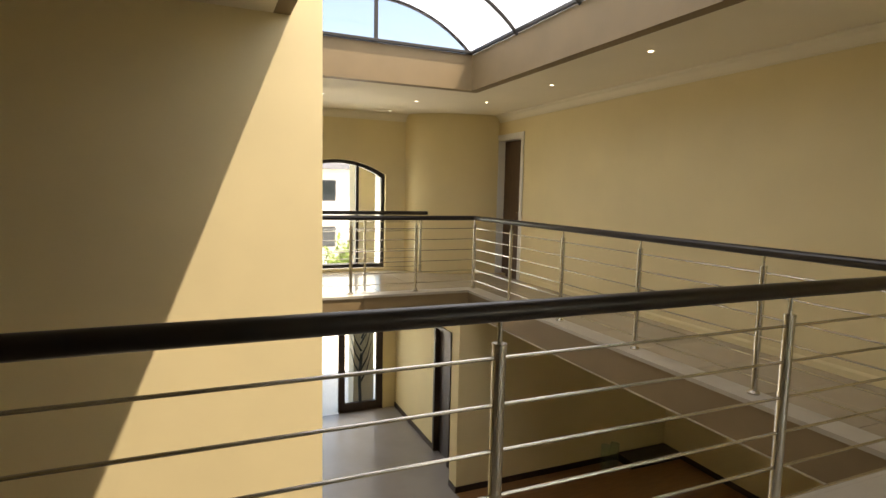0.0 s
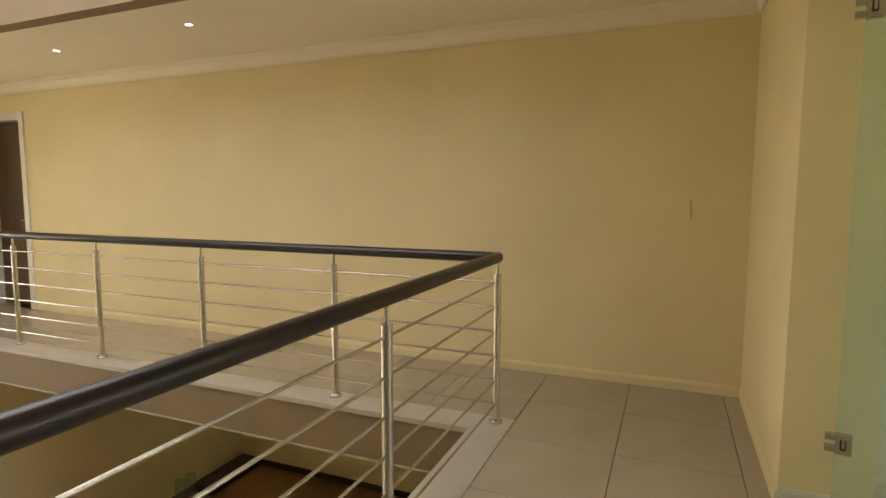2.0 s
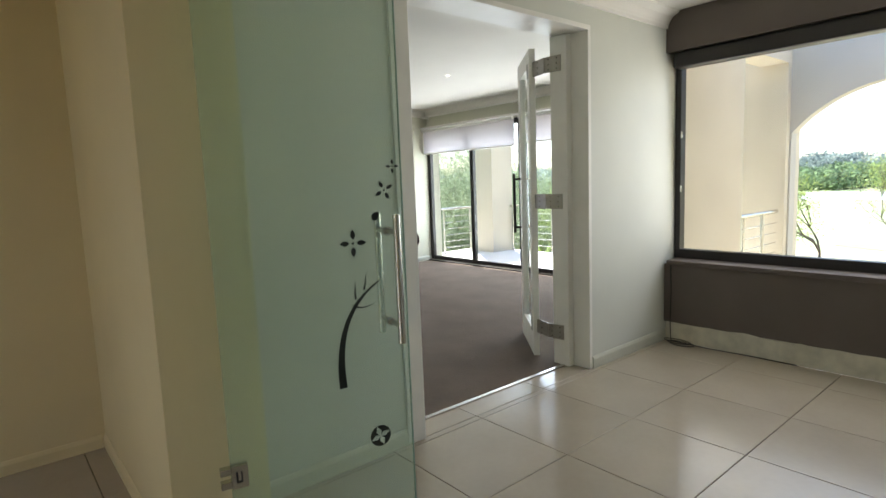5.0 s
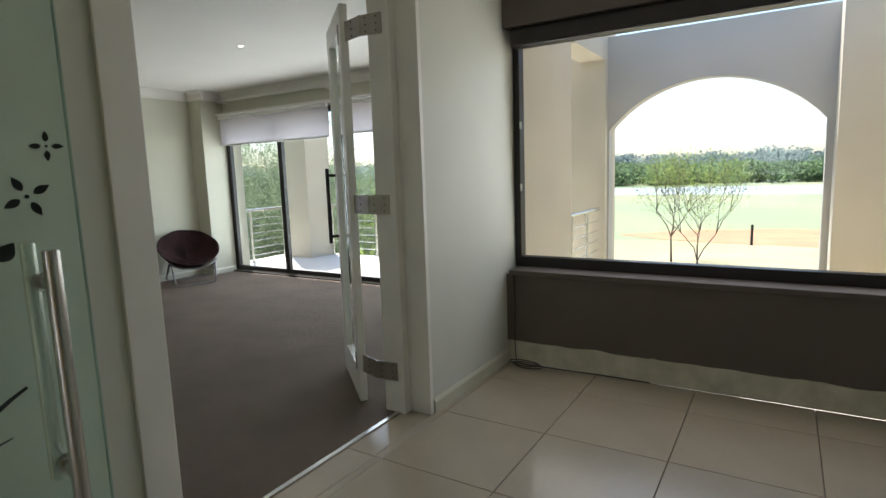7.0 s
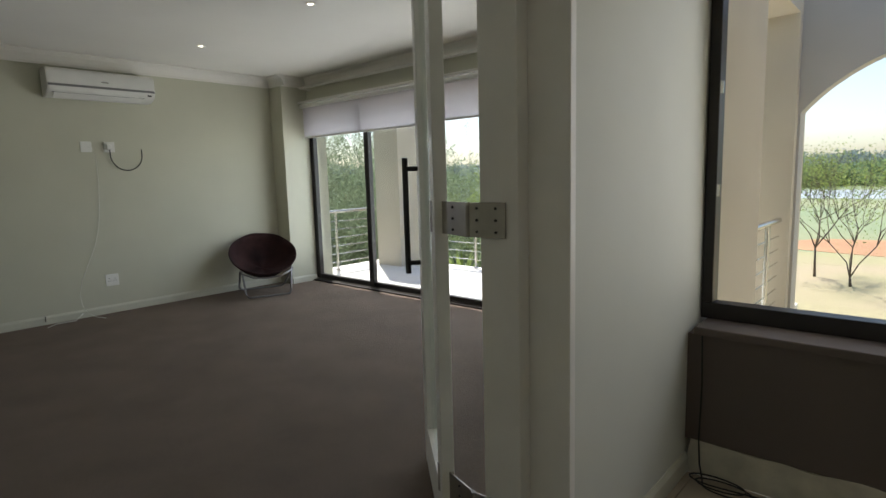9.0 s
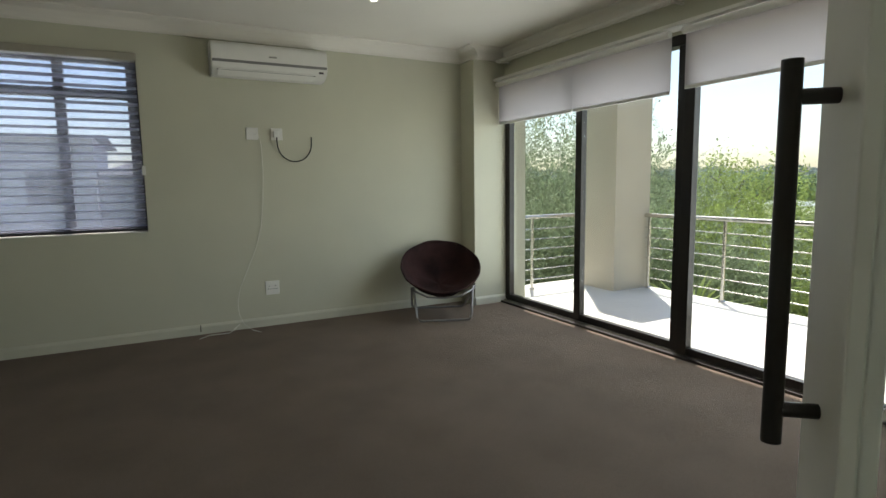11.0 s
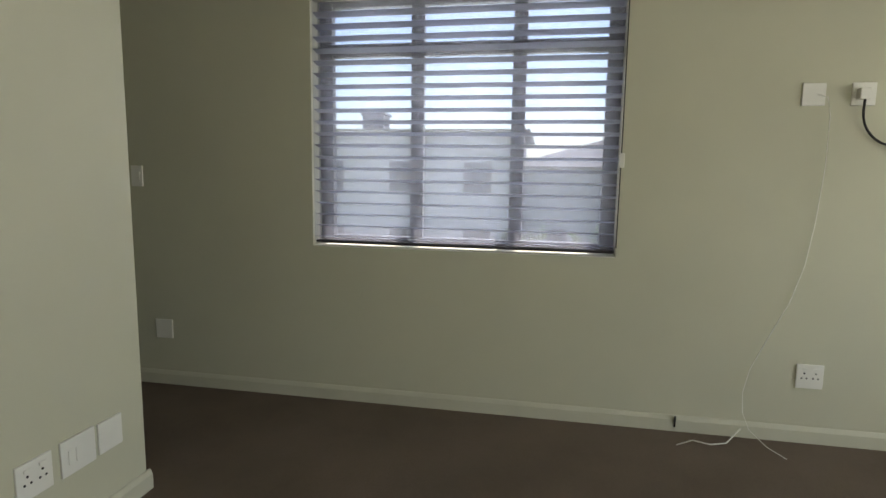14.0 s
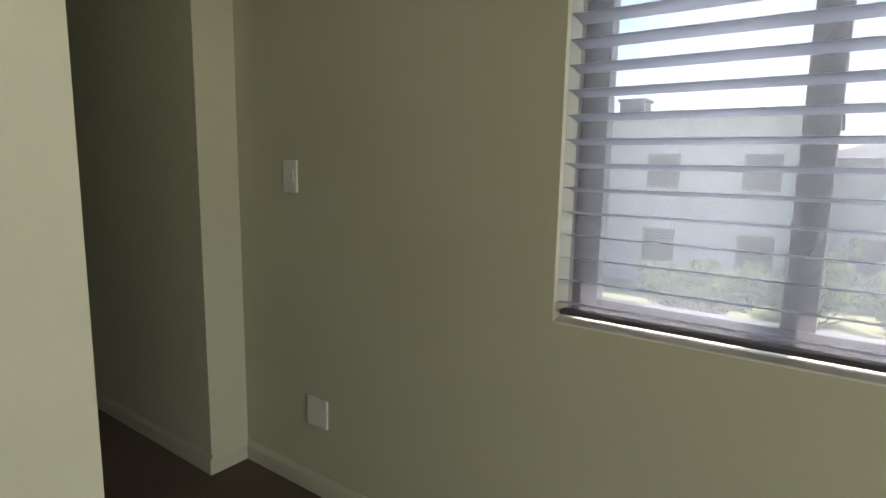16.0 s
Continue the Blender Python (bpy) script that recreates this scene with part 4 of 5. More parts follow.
# ---- bedroom things ----
def plate(label, x, y, z, w, h, face="x", side=-1, rocker=0, sockets=0, group="wall plates", d=0.009, material=None):
    """A wall plate on a wall that faces -x (face x) or -y (face y)."""
    th = thing("socket_plate" if sockets else "switch_plate", (x, y, z), label, "socket" if sockets else "switch", group)

    def bx(u0, u1, v0, v1, d0, d1):
        if face == "x":
            return (x - d1, x - d0, y + u0, y + u1, z + v0, z + v1)
        return (x + u0, x + u1, y - d1, y - d0, z + v0, z + v1)
    boxes("cover", material or PLASTIC, th, bx(-w / 2, w / 2, -h / 2, h / 2, 0, d), bevel=0.003)
    for k in range(rocker):
        boxes("rocker", material or PLASTIC, th, bx(-w * 0.32 + k * w * 0.22, -w * 0.14 + k * w * 0.22, -h * 0.2, h * 0.2, d, d + 0.004), bevel=0.0015)
    for k in range(sockets):
        c = (k - (sockets - 1) / 2) * w * 0.42
        for du, dv in ((0, 0.016), (-0.011, -0.008), (0.011, -0.008)):
            if face == "x":
                p, q = (x - d, y + c + du, z + dv), (x - d - 0.0012, y + c + du, z + dv)
            else:
                p, q = (x + c + du, y - d, z + dv), (x + c + du, y - d - 0.0012, z + dv)
            bm = bmesh.new()
            add_tube(bm, p, q, 0.0042, 10)
            part("socket_hole", bm, BLACK, th)
        boxes("socket_switch", PLASTIC, th, bx(c - 0.012, c + 0.012, 0.03, 0.042, d, d + 0.004), bevel=0.001)
    return th


plate("white double wall socket near the skirting", 8.735, -2.222, 0.34, 0.12, 0.12, sockets=2)
plate("white television aerial plate on the wall", 8.735, -2.118, 1.672, 0.098, 0.102)
plate("white power plate with a plugged-in cable", 8.735, -2.322, 1.672, 0.098, 0.102)
plate("white light switch plate on the wall", 8.735, 1.415, 1.25, 0.075, 0.12, rocker=1)
plate("white blank plate near the skirting", 8.735, 1.285, 0.345, 0.11, 0.115)
plate("white double wall socket low on the wall", 7.22, 0.60, 0.325, 0.125, 0.12, face="y", sockets=2)
plate("white switched outlet plate low on the wall", 7.385, 0.60, 0.325, 0.14, 0.125, face="y", rocker=2)
plate("white blank plate low on the wall", 7.525, 0.60, 0.325, 0.11, 0.115, face="y")
plate("cream light switch on the landing wall", 4.383, 1.425, 1.235, 0.075, 0.12, rocker=1, material=CREAM)

cb = thing("power_cable", (8.72, -2.32, 1.67), "black cable hanging in a loop from its plug", "cable")
boxes("plug", PLASTIC, cb, (8.690, 8.727, -2.335, -2.29, 1.645, 1.695), bevel=0.006, label="white plug")
bm = bmesh.new()
sweep(bm, [(8.70, -2.315, 1.655)] + [(8.712, -2.467 + 0.148 * math.cos(t), 1.595 - 0.155 * math.sin(t)) for t in np.linspace(0, math.pi, 18)] + [(8.715, -2.617, 1.655)], 0.0055, 8)
part("cord", bm, BLACK, cb, round_off=True)
wc = thing("aerial_wire", (8.72, -2.13, 1.67), "thin white wire hanging from the aerial plate", "wire")
bm = bmesh.new()
sweep(bm, [(8.722, -2.13, 1.672), (8.700, -2.165, 1.655), (8.708, -2.185, 1.58), (8.716, -2.19, 1.34), (8.722, -2.175, 1.08), (8.724, -2.15, 0.88), (8.724, -2.10, 0.70), (8.722, -2.02, 0.52), (8.718, -1.95, 0.36),
           (8.714, -1.925, 0.24), (8.708, -1.93, 0.14), (8.69, -1.96, 0.06), (8.62, -2.02, 0.012), (8.52, -2.07, 0.008)], 0.0021, 6)
part("cord", bm, PLASTIC, wc, round_off=True)
for pts, lab in (([(8.715, -1.93, 0.05), (8.62, -1.84, 0.012), (8.55, -1.75, 0.03), (8.60, -1.68, 0.02), (8.56, -1.60, 0.008)], "thin white wire lying on the carpet by the wall"),
                 ([(6.63, -0.15, 0.012), (6.66, -0.19, 0.02), (6.72, -0.19, 0.016), (6.75, -0.24, 0.010)], "scrap of white thread on the carpet")):
    wt = thing("loose_wire", pts[0], lab, "wire", "loose wires")
    bm = bmesh.new()
    sweep(bm, pts, 0.0032, 6)
    part("cord", bm, PLASTIC, wt, round_off=True)
bm = bmesh.new()
add_box(bm, 8.712, 8.7195, -1.625, -1.618, 0.03, 0.085)
tagged(part("cable_clip", bm, BLACK), "small black clip on the skirting", "clip")

GREYPLASTIC = mat("grey_plastic", (0.20, 0.20, 0.19), 0.4, var=0.03, scale=8, bump=0)
ac = thing("air_conditioner", (8.735, -2.27, 2.1), "white split air conditioner high on the wall", "air conditioner")
prof = [(8.735, 2.115), (8.735, 2.375), (8.60, 2.375), (8.555, 2.36), (8.535, 2.33), (8.53, 2.20), (8.545, 2.165), (8.60, 2.13), (8.66, 2.115)]
bm = bmesh.new()
prism(bm, prof, "y", -2.735, -1.81)
bmesh.ops.bevel(bm, geom=[e for e in bm.edges if abs(e.verts[0].co.y - e.verts[1].co.y) < 1e-6], offset=0.008, segments=2, affect="EDGES")
body = part("body", bm, PLASTIC, ac, round_off=True)
boxes("panel_seam", GREYPLASTIC, ac, (8.5285, 8.56, -2.728, -1.817, 2.205, 2.226))
bm = bmesh.new()
add_box(bm, 0, 0.075, -2.62, -1.86, -0.004, 0.004, bevel=0.002)
bm.transform(Matrix.Translation((8.548, 0, 2.158)) @ Matrix.Rotation(0.62, 4, "Y"))
part("louvre", bm, PLASTIC, ac, "swing louvre")
boxes("louvre_gap", BLACK, ac, (8.553, 8.57, -2.63, -1.85, 2.148, 2.153))
boxes("display", GREYALU, ac, (8.5365, 8.55, -2.70, -2.66, 2.170, 2.195), bevel=0.002)
boxes("badge", STEEL, ac, (8.528, 8.532, -2.31, -2.25, 2.262, 2.272))


def dish_chair(at, turn):
    th = thing("folding_dish_chair", (*at, 0), "maroon velour round folding chair on grey steel legs", "chair", turn=turn)
    m = th.matrix_world
    tilt = Matrix.Translation((0, 0, 0.465)) @ Matrix.Rotation(radians(-33), 4, "Y") @ Matrix.Translation((0, 0, 0))
    R, N, K = 0.365, 36, 9
    bm = bmesh.new()
    for shell in (0, 1):
        rows = []
        for i in range(K + 1):
            s = i / K
            ring = []
            for k in range(N):
                t = 2 * math.pi * k / N
                r = R * s * (1 + 0.012 * math.sin(8 * t) * s)
                z = 0.23 * (s ** 2.2) - 0.23 + 0.010 * math.sin(5 * t + 1) * s * (1 - s) * 4 - (0.035 if shell else 0) * (1 - s ** 6) + 0.004 * math.sin(16 * t) * s ** 3
                ring.append(bm.verts.new((r * math.cos(t), r * math.sin(t), z)) if i else None)
            rows.append(ring)
        c = bm.verts.new((0, 0, -0.23 - (0.035 if shell else 0)))
        for k in range(N):
            j = (k + 1) % N
            f = (c, rows[1][k], rows[1][j])
            bm.faces.new(f if not shell else f[::-1])
            for i in range(1, K):
                f = (rows[i][k], rows[i + 1][k], rows[i + 1][j], rows[i][j])
                bm.faces.new(f if not shell else f[::-1])
        if shell == 0:
            rim = rows[K]
        else:
            for k in range(N):
                j = (k + 1) % N
                bm.faces.new((rim[k], rows[K][k], rows[K][j], rim[j]))
    bm.transform(m @ tilt)
    seat = part("seat", bm, VELOUR, th, "padded maroon velour dish", round_off=True)
    bm = bmesh.new()
    sweep(bm, [((R + 0.004) * math.cos(t), (R + 0.004) * math.sin(t), 0.004 + 0.005 * math.sin(8 * t)) for t in np.linspace(0, 2 * math.pi, 48, endpoint=False)], 0.0075, 8, closed=True)
    bm.transform(m @ tilt)
    part("piping", bm, VELOUR, seat, round_off=True)

    def bend(pts, r=0.011):
        bm = bmesh.new()
        sweep(bm, pts, r, 10)
        bm.transform(m)
        return part("leg_frame", bm, GREYSTEEL, th, "bent grey steel tube legs", round_off=True)
    bend([(-0.20, -0.27, 0.31), (-0.27, -0.245, 0.05), (-0.275, -0.225, 0.018), (-0.275, -0.19, 0.013), (-0.275, 0.19, 0.013), (-0.275, 0.225, 0.018), (-0.27, 0.245, 0.05), (-0.20, 0.27, 0.31)][::1])
    bend([(-0.20, -0.285, 0.30), (0.24, -0.265, 0.05), (0.265, -0.23, 0.018), (0.27, -0.19, 0.013), (0.27, 0.19, 0.013), (0.265, 0.23, 0.018), (0.24, 0.265, 0.05), (-0.20, 0.285, 0.30)])
    bend([(-0.22, -0.28, 0.285), (-0.255, -0.15, 0.225), (-0.265, 0.0, 0.215), (-0.255, 0.15, 0.225), (-0.22, 0.28, 0.285)], 0.009)
    return th


GREYSTEEL = mat("grey_painted_steel", (0.30, 0.29, 0.29), 0.35, 0.7, var=0.08, scale=12, bump=0.02)
dish_chair((8.31, -3.68), -22.0)


def downlight(x, y, CEIL=CEIL, lit=True):
    th = thing("downlight", (x, y, CEIL), "small round recessed ceiling downlight" + (" switched on" if lit else ""), "downlight", "ceiling downlights")
    bm = bmesh.new()
    ring = [(0.034, -0.001), (0.039, -0.006), (0.034, -0.008), (0.025, -0.004)]
    n = 20
    rs = [[bm.verts.new((x + r * math.cos(2 * math.pi * k / n), y + r * math.sin(2 * math.pi * k / n), CEIL + z)) for k in range(n)] for r, z in ring]
    for A, B in zip(rs, rs[1:]):
        for k in range(n):
            bm.faces.new((A[k], B[k], B[(k + 1) % n], A[(k + 1) % n]))
    part("ring", bm, TRIM, th, round_off=True)
    bm = bmesh.new()
    add_tube(bm, (x, y, CEIL - 0.0045), (x, y, CEIL - 0.001), 0.020, 16)
    part("lamp", bm, SPOT, th, "glowing warm lamp")
    return th


for x, y in ((3.62, 6.45), (3.50, 4.80), (3.48, 3.1), (2.68, 8.33), (2.65, 10.0 - 0.6), (1.40, 8.40), (3.55, 7.9)):
    downlight(x, y, CEILH)
for x, y in ((7.62, -2.81), (5.92, -2.81), (7.62, -0.9), (5.92, -0.9)):
    downlight(x, y)

fw = thing("floor_cable", (3.1, -2.70, 0), "thin dark cable running down the wall and coiled on the floor", "cable")
bm = bmesh.new()
pts = [(3.20, -2.698, 0.62), (3.195, -2.70, 0.40), (3.20, -2.698, 0.16), (3.19, -2.685, 0.06), (3.17, -2.66, 0.012)]
pts += [(3.06 + 0.10 * math.cos(t) + 0.004 * t, -2.63 + 0.045 * math.sin(t), 0.008 + 0.002 * t) for t in np.linspace(0, 4.6 * math.pi, 40)]
pts += [(2.9, -2.67, 0.006), (2.6, -2.69, 0.006), (2.3, -2.69, 0.006)]
sweep(bm, pts, 0.0035, 6)
part("cord", bm, BLACK, fw, round_off=True)

# translucent vases and low unit on the lower storey
lu = thing("low_unit", (6.2, 7.2, LOW), "dark topped low cabinet against the lower wall", "cabinet")
boxes("carcass", DARKWOOD, lu, (5.9, 6.88, 7.25, 7.60, LOW, LOW + 0.12), bevel=0.005)
for x in (5.55, 5.72):
    va = thing("glass_vase", (x, 7.45, LOW), "pale green glass cylinder on the lower floor", "vase", "glass vases")
    bm = bmesh.new()
    add_tube(bm, (x, 7.45, LOW + 0.003), (x, 7.45, LOW + 0.36), 0.07, 18)
    part("body", bm, FROST, va, round_off=True)

# ---- outside ----
GZ = -3.2
bm = bmesh.new()
prism(bm, [(2500 * math.cos(t), 2500 * math.sin(t)) for t in np.linspace(0, 2 * math.pi, 48, endpoint=False)], "z", GZ - 1, GZ)
tagged(part("ground", bm, LAWN), "wide patchy lawn reaching the horizon", "ground", kind="structure")


def blob(name, material, label, category, cx, cy, rx, ry, z, seed, n=48):
    bm = bmesh.new()
    prism(bm, [(cx + rx * math.cos(t) * (1 + 0.22 * noise.noise((2 * math.cos(t), 2 * math.sin(t), seed))), cy + ry * math.sin(t) * (1 + 0.22 * noise.noise((2 * math.cos(t), 2 * math.sin(t), seed + 5)))) for t in np.linspace(0, 2 * math.pi, n, endpoint=False)], "z", GZ - 0.3, GZ + z)
    return tagged(part(name, bm, material), label, category, kind="structure")


blob("ground_dry_grass", DRYGRASS, "pale dry grass near the house", "grass", 3, -18, 22, 16, 0.010, 1.0)
blob("ground_bunker", SAND, "orange sand bunker in the lawn", "sand", -2, -38, 12, 4.6, 0.016, 2.0)
blob("ground_path", DRYGRASS, "pale worn path across the lawn", "path", 0, -31.5, 40, 1.2, 0.013, 3.0)
blob("water_lake", WATER, "pale lake beyond the lawn", "lake", -10, -107, 90, 17, 0.012, 4.0)
post = thing("marker_post", (3.06, -33.8, GZ), "dark marker post in the lawn", "post")
bm = bmesh.new()
add_tube(bm, (3.06, -33.8, GZ), (3.06, -33.8, GZ + 1.15), 0.07, 10)
part("shaft", bm, BLACK, post)

# patio wall with an arch, column and balcony
arch_wall("patio_arch_wall", STUCCO_GREY, "grey plastered wall with a wide arch", 0.55, 3.45, -6.12, -5.95, GZ, 2.80, 1.32, 3.43, GZ, 1.74, 2.24, 28)
structure("patio_column", STUCCO, "cream plastered balcony column", "column", (3.45, 4.0, -6.30, -5.85, GZ, 3.0))
structure("patio_beam", STUCCO, "cream plastered beam over the balcony side", "beam", (3.45, 3.75, -5.85, -4.78, 2.54, 3.0))
structure("patio_pier", STUCCO, "cream plastered pier beside the arch", "pier", (0.55, 1.256, -5.95, -5.54, GZ, 3.0))
structure("patio_side_wall", STUCCO, "cream plastered wall beside the patio", "wall", (0.20, 0.55, -6.4, -2.99, GZ, 3.0))
structure("wall_exterior_room", STUCCO, "cream plastered outside wall of the bedroom", "wall", (3.40, 3.45, -4.50, -3.02, GZ, 3.0), (3.45, 3.50, -4.50, -3.02, GZ, -0.35))
structure("balcony_slab", BALCONY, "white tiled balcony floor", "balcony", (3.45, 9.15, -6.45, -4.69, -0.30, -0.006))
structure("balcony_column", STUCCO, "cream plastered square balcony column", "column", (8.30, 8.80, -6.42, -5.88, -0.2, 3.0))
structure("balcony_eave", STUCCO, "plastered eave over the sliding doors", "eave", (3.45, 9.1, -5.18, -4.78, 2.62, 3.0))
# added out of view; its depth lets sun reach only the sill and blind foot
structure("sun_shade_east", STUCCO, "added unseen overhang shading the bedroom window", "eave", (8.98, 9.46, -4.78, 5.4, 2.62, 2.84))
# the house has no overhang here; added to keep sun off the lobby floor
structure("sun_shade_lobby", STUCCO, "added overhang shading the lobby window", "eave", (0.55, 3.30, -3.75, -3.02, 2.66, 2.9))
balustrade("steel balcony balustrade with a round grey handrail", (4.0, -6.36, 0), (8.30, -6.36, 0), [0.9, 1.95, 3.3, 4.24], rail_z=0.86, bars=6, group="balcony balustrades", rail_mat=STEEL, rail_r=0.024, post_r=0.019, pin=False, base=-0.004)
balustrade("steel balcony side balustrade with a round grey handrail", (8.86, -5.88, 0), (8.86, -4.80, 0), [0.06, 0.72], rail_z=0.86, bars=6, group="balcony balustrades", rail_mat=STEEL, rail_r=0.024, post_r=0.019, pin=False, base=-0.004)
balustrade("short steel balustrade at the balcony end", (3.53, -5.85, 0), (3.53, -4.80, 0), [0.42, 0.95], rail_z=0.86, bars=6, group="balcony balustrades", rail_mat=STEEL, rail_r=0.024, post_r=0.019, pin=False, base=-0.004)


def leaf_cloud(pts, size, rng, flat=0.35, along=None):
    """Leaf quads at points, as arrays for one mesh."""
    n = len(pts)
    d = rng.normal(size=(n, 3)) + (0 if along is None else along * 1.3)
    d /= np.linalg.norm(d, axis=1)[:, None]
    u = np.cross(d, rng.normal(size=(n, 3)))
    u /= np.linalg.norm(u, axis=1)[:, None]
    s = size * rng.uniform(0.6, 1.4, (n, 1))
    a, b = d * s, u * s * flat
    v = np.stack([pts - a, pts + b, pts + a, pts - b], 1).reshape(-1, 3)
    f = np.arange(4 * n).reshape(-1, 4)
    return v, f


def mesh_part(name, v, f, material, parent=None, label=""):
    me = bpy.data.meshes.new(name)
    me.from_pydata(v.tolist(), [], f.tolist())
    me.materials.append(material)
    ob = new(name, me)
    if parent is not None:
        ob.parent = parent
        ob.matrix_parent_inverse = parent.matrix_world.inverted()
    if label:
        ob["label"] = label
    return ob


def limbs(bm, p, d, length, r, depth, rng, tips, spread=0.55, up=0.25):
    q = p + d * length
    mid = p + d * length * 0.5 + Vector(rng.normal(size=3) * length * 0.06)
    sweep(bm, [p, mid, q], r, 6, taper=[r, r * 0.85, r * 0.68])
    tips.append(q)
    if depth == 0:
        return
    for k in range(2 if depth < 3 else 3):
        nd = (d + Vector(rng.normal(size=3)) * spread + Vector((0, 0, up))).normalized()
        limbs(bm, q, nd, length * rng.uniform(0.62, 0.85), r * 0.62, depth - 1, rng, tips, spread, up)


def tree(label, at, height, seed, material, leaves=2500, size=0.12, depth=4, spread=0.5, radius=0.9, trunk=0.3, r=0.09, group="trees", bole=0.0):
    rng = np.random.default_rng(seed)
    th = thing("tree", at, label, "tree", group)
    bm = bmesh.new()
    tips = []
    base = Vector(at)
    if bole:
        fork = base + Vector((0.03, 0.02, bole))
        sweep(bm, [base, base.lerp(fork, 0.5), fork], r, 7, taper=[r * 1.25, r, r * 0.9])
        for k in range(4):
            t = k * 1.57 + rng.uniform(-0.3, 0.3)
            limbs(bm, fork, Vector((0.6 * math.cos(t), 0.6 * math.sin(t), 1)).normalized(), height * trunk, r * 0.6, depth, rng, tips, spread, 0.4)
    else:
        limbs(bm, base, Vector((0.04, 0.02, 1)).normalized(), height * trunk, r, depth, rng, tips, spread)
    part("trunk", bm, BARK, th, "branching grey brown trunk", round_off=True)
    tips = np.array([t[:] for t in tips[1:]])
    pick = tips[rng.integers(0, len(tips), leaves)] + rng.normal(size=(leaves, 3)) * radius * np.array((1, 1, 0.8))
    v, f = leaf_cloud(pick, size, rng)
    mesh_part("crown", v, f, material, th, "airy crown of small leaves")
    return th


def bush(label, at, rx, ry, rz, seed, material, leaves=6000, size=0.13, group="shrubs", lean=0.0):
    """A shrub of many fine upright shoots, leaves lying along them."""
    rng = np.random.default_rng(seed)
    th = thing("shrub", at, label, "shrub", group)
    bm = bmesh.new()
    base = np.array(at, float)
    clumps = 26
    t, q = rng.uniform(0, 2 * math.pi, clumps), np.sqrt(rng.uniform(0, 1, clumps))
    heads = np.stack([rx * q * np.cos(t), ry * q * np.sin(t), rz * (1 - 0.45 * q ** 2) * rng.uniform(0.62, 0.92, clumps)], 1)
    for k in range(0, clumps, 3):
        b0 = base + heads[k] * np.array((0.15, 0.15, 0))
        sweep(bm, [tuple(b0), tuple(base + heads[k] * np.array((0.5, 0.5, 0.35))), tuple(base + heads[k] * np.array((0.8, 0.8, 0.7)))], 0.02, 5, taper=[0.03, 0.02, 0.008])
    part("stems", bm, BARK, th)
    shoots = max(60, leaves // 75)
    own = rng.integers(0, clumps, shoots)
    out = heads[own] * np.array((1, 1, 0)) / max(rx, ry)
    start = heads[own] * rng.uniform(0.25, 1.0, (shoots, 1)) + rng.normal(size=(shoots, 3)) * np.array((rx * 0.2, ry * 0.2, rz * 0.05))
    way = out * 0.5 + rng.normal(size=(shoots, 3)) * 0.38 + np.array((0, 0, 0.9))
    way /= np.linalg.norm(way, axis=1)[:, None]
    length = rng.uniform(0.09, 0.22, shoots) * rz
    n = leaves // shoots
    s = rng.uniform(0, 1, (shoots, n, 1))
    pts = start[:, None] + way[:, None] * length[:, None, None] * s + rng.normal(size=(shoots, n, 3)) * (0.10 - 0.075 * s) * min(rx, 1.2)
    pts = (base + pts).reshape(-1, 3)
    v, f = leaf_cloud(pts, size, rng, 0.27, np.repeat(way, n, 0))
    mesh_part("crown", v, f, material, th, "dense leafy shoots")
    return th


tree("thin forked tree with sparse pale leaves on the dry grass", (4.73, -25.3, GZ), 4.9, 3, LEAF2, 3400, 0.042, 4, 0.34, 0.36, 0.29, 0.045, bole=0.35)
tree("thin tree with sparse pale leaves on the dry grass", (6.07, -26.9, GZ), 5.4, 8, LEAF2, 3400, 0.042, 4, 0.38, 0.36, 0.25, 0.045, bole=1.2)
tree("leafy tree beside the arch", (7.75, -23.0, GZ), 4.8, 12, LEAF2, 4500, 0.05, 4, 0.45, 0.32, 0.28, 0.07)
tree("small flat-crowned tree above the shrubs", (17.8, -22.0, GZ), 5.6, 21, LEAF2, 5000, 0.07, 3, 0.55, 0.42, 0.34, 0.10)
random.seed(11)
SHRUBS = [(12.3, -8.2, 2.0, 5.4, LEAF1), (10.6, -9.6, 1.7, 5.1, LEAF1), (14.5, -10.5, 2.2, 5.6, LEAF1), (9.2, -10.4, 1.7, 4.0, LEAF1), (7.6, -10.8, 1.6, 3.9, LEAF2), (7.4, -9.2, 1.5, 3.3, LEAF2),
          (11.8, -13.0, 2.4, 4.8, LEAF2), (9.4, -14.2, 2.6, 4.2, LEAF2), (13.0, -6.4, 1.8, 5.6, LEAF1), (16.5, -14.5, 2.8, 5.4, LEAF1), (10.5, -19.0, 2.5, 3.8, LEAF2), (12.5, -18.0, 3.5, 4.9, LEAF2), (18.5, -9.5, 2.5, 5.6, LEAF1), (17.0, -20.0, 4.0, 5.0, LEAF2)]
for k, (x, y, rr, h, mt) in enumerate(SHRUBS):
    bush("tall olive green shrub below the balcony" if mt is LEAF1 else "fresh green shrub below the balcony", (x, y, GZ), rr, rr, h * (1.28 if x > 11.5 and mt is LEAF1 else 0.97), 30 + k, mt, 62000, 0.036 if mt is LEAF1 else 0.042)


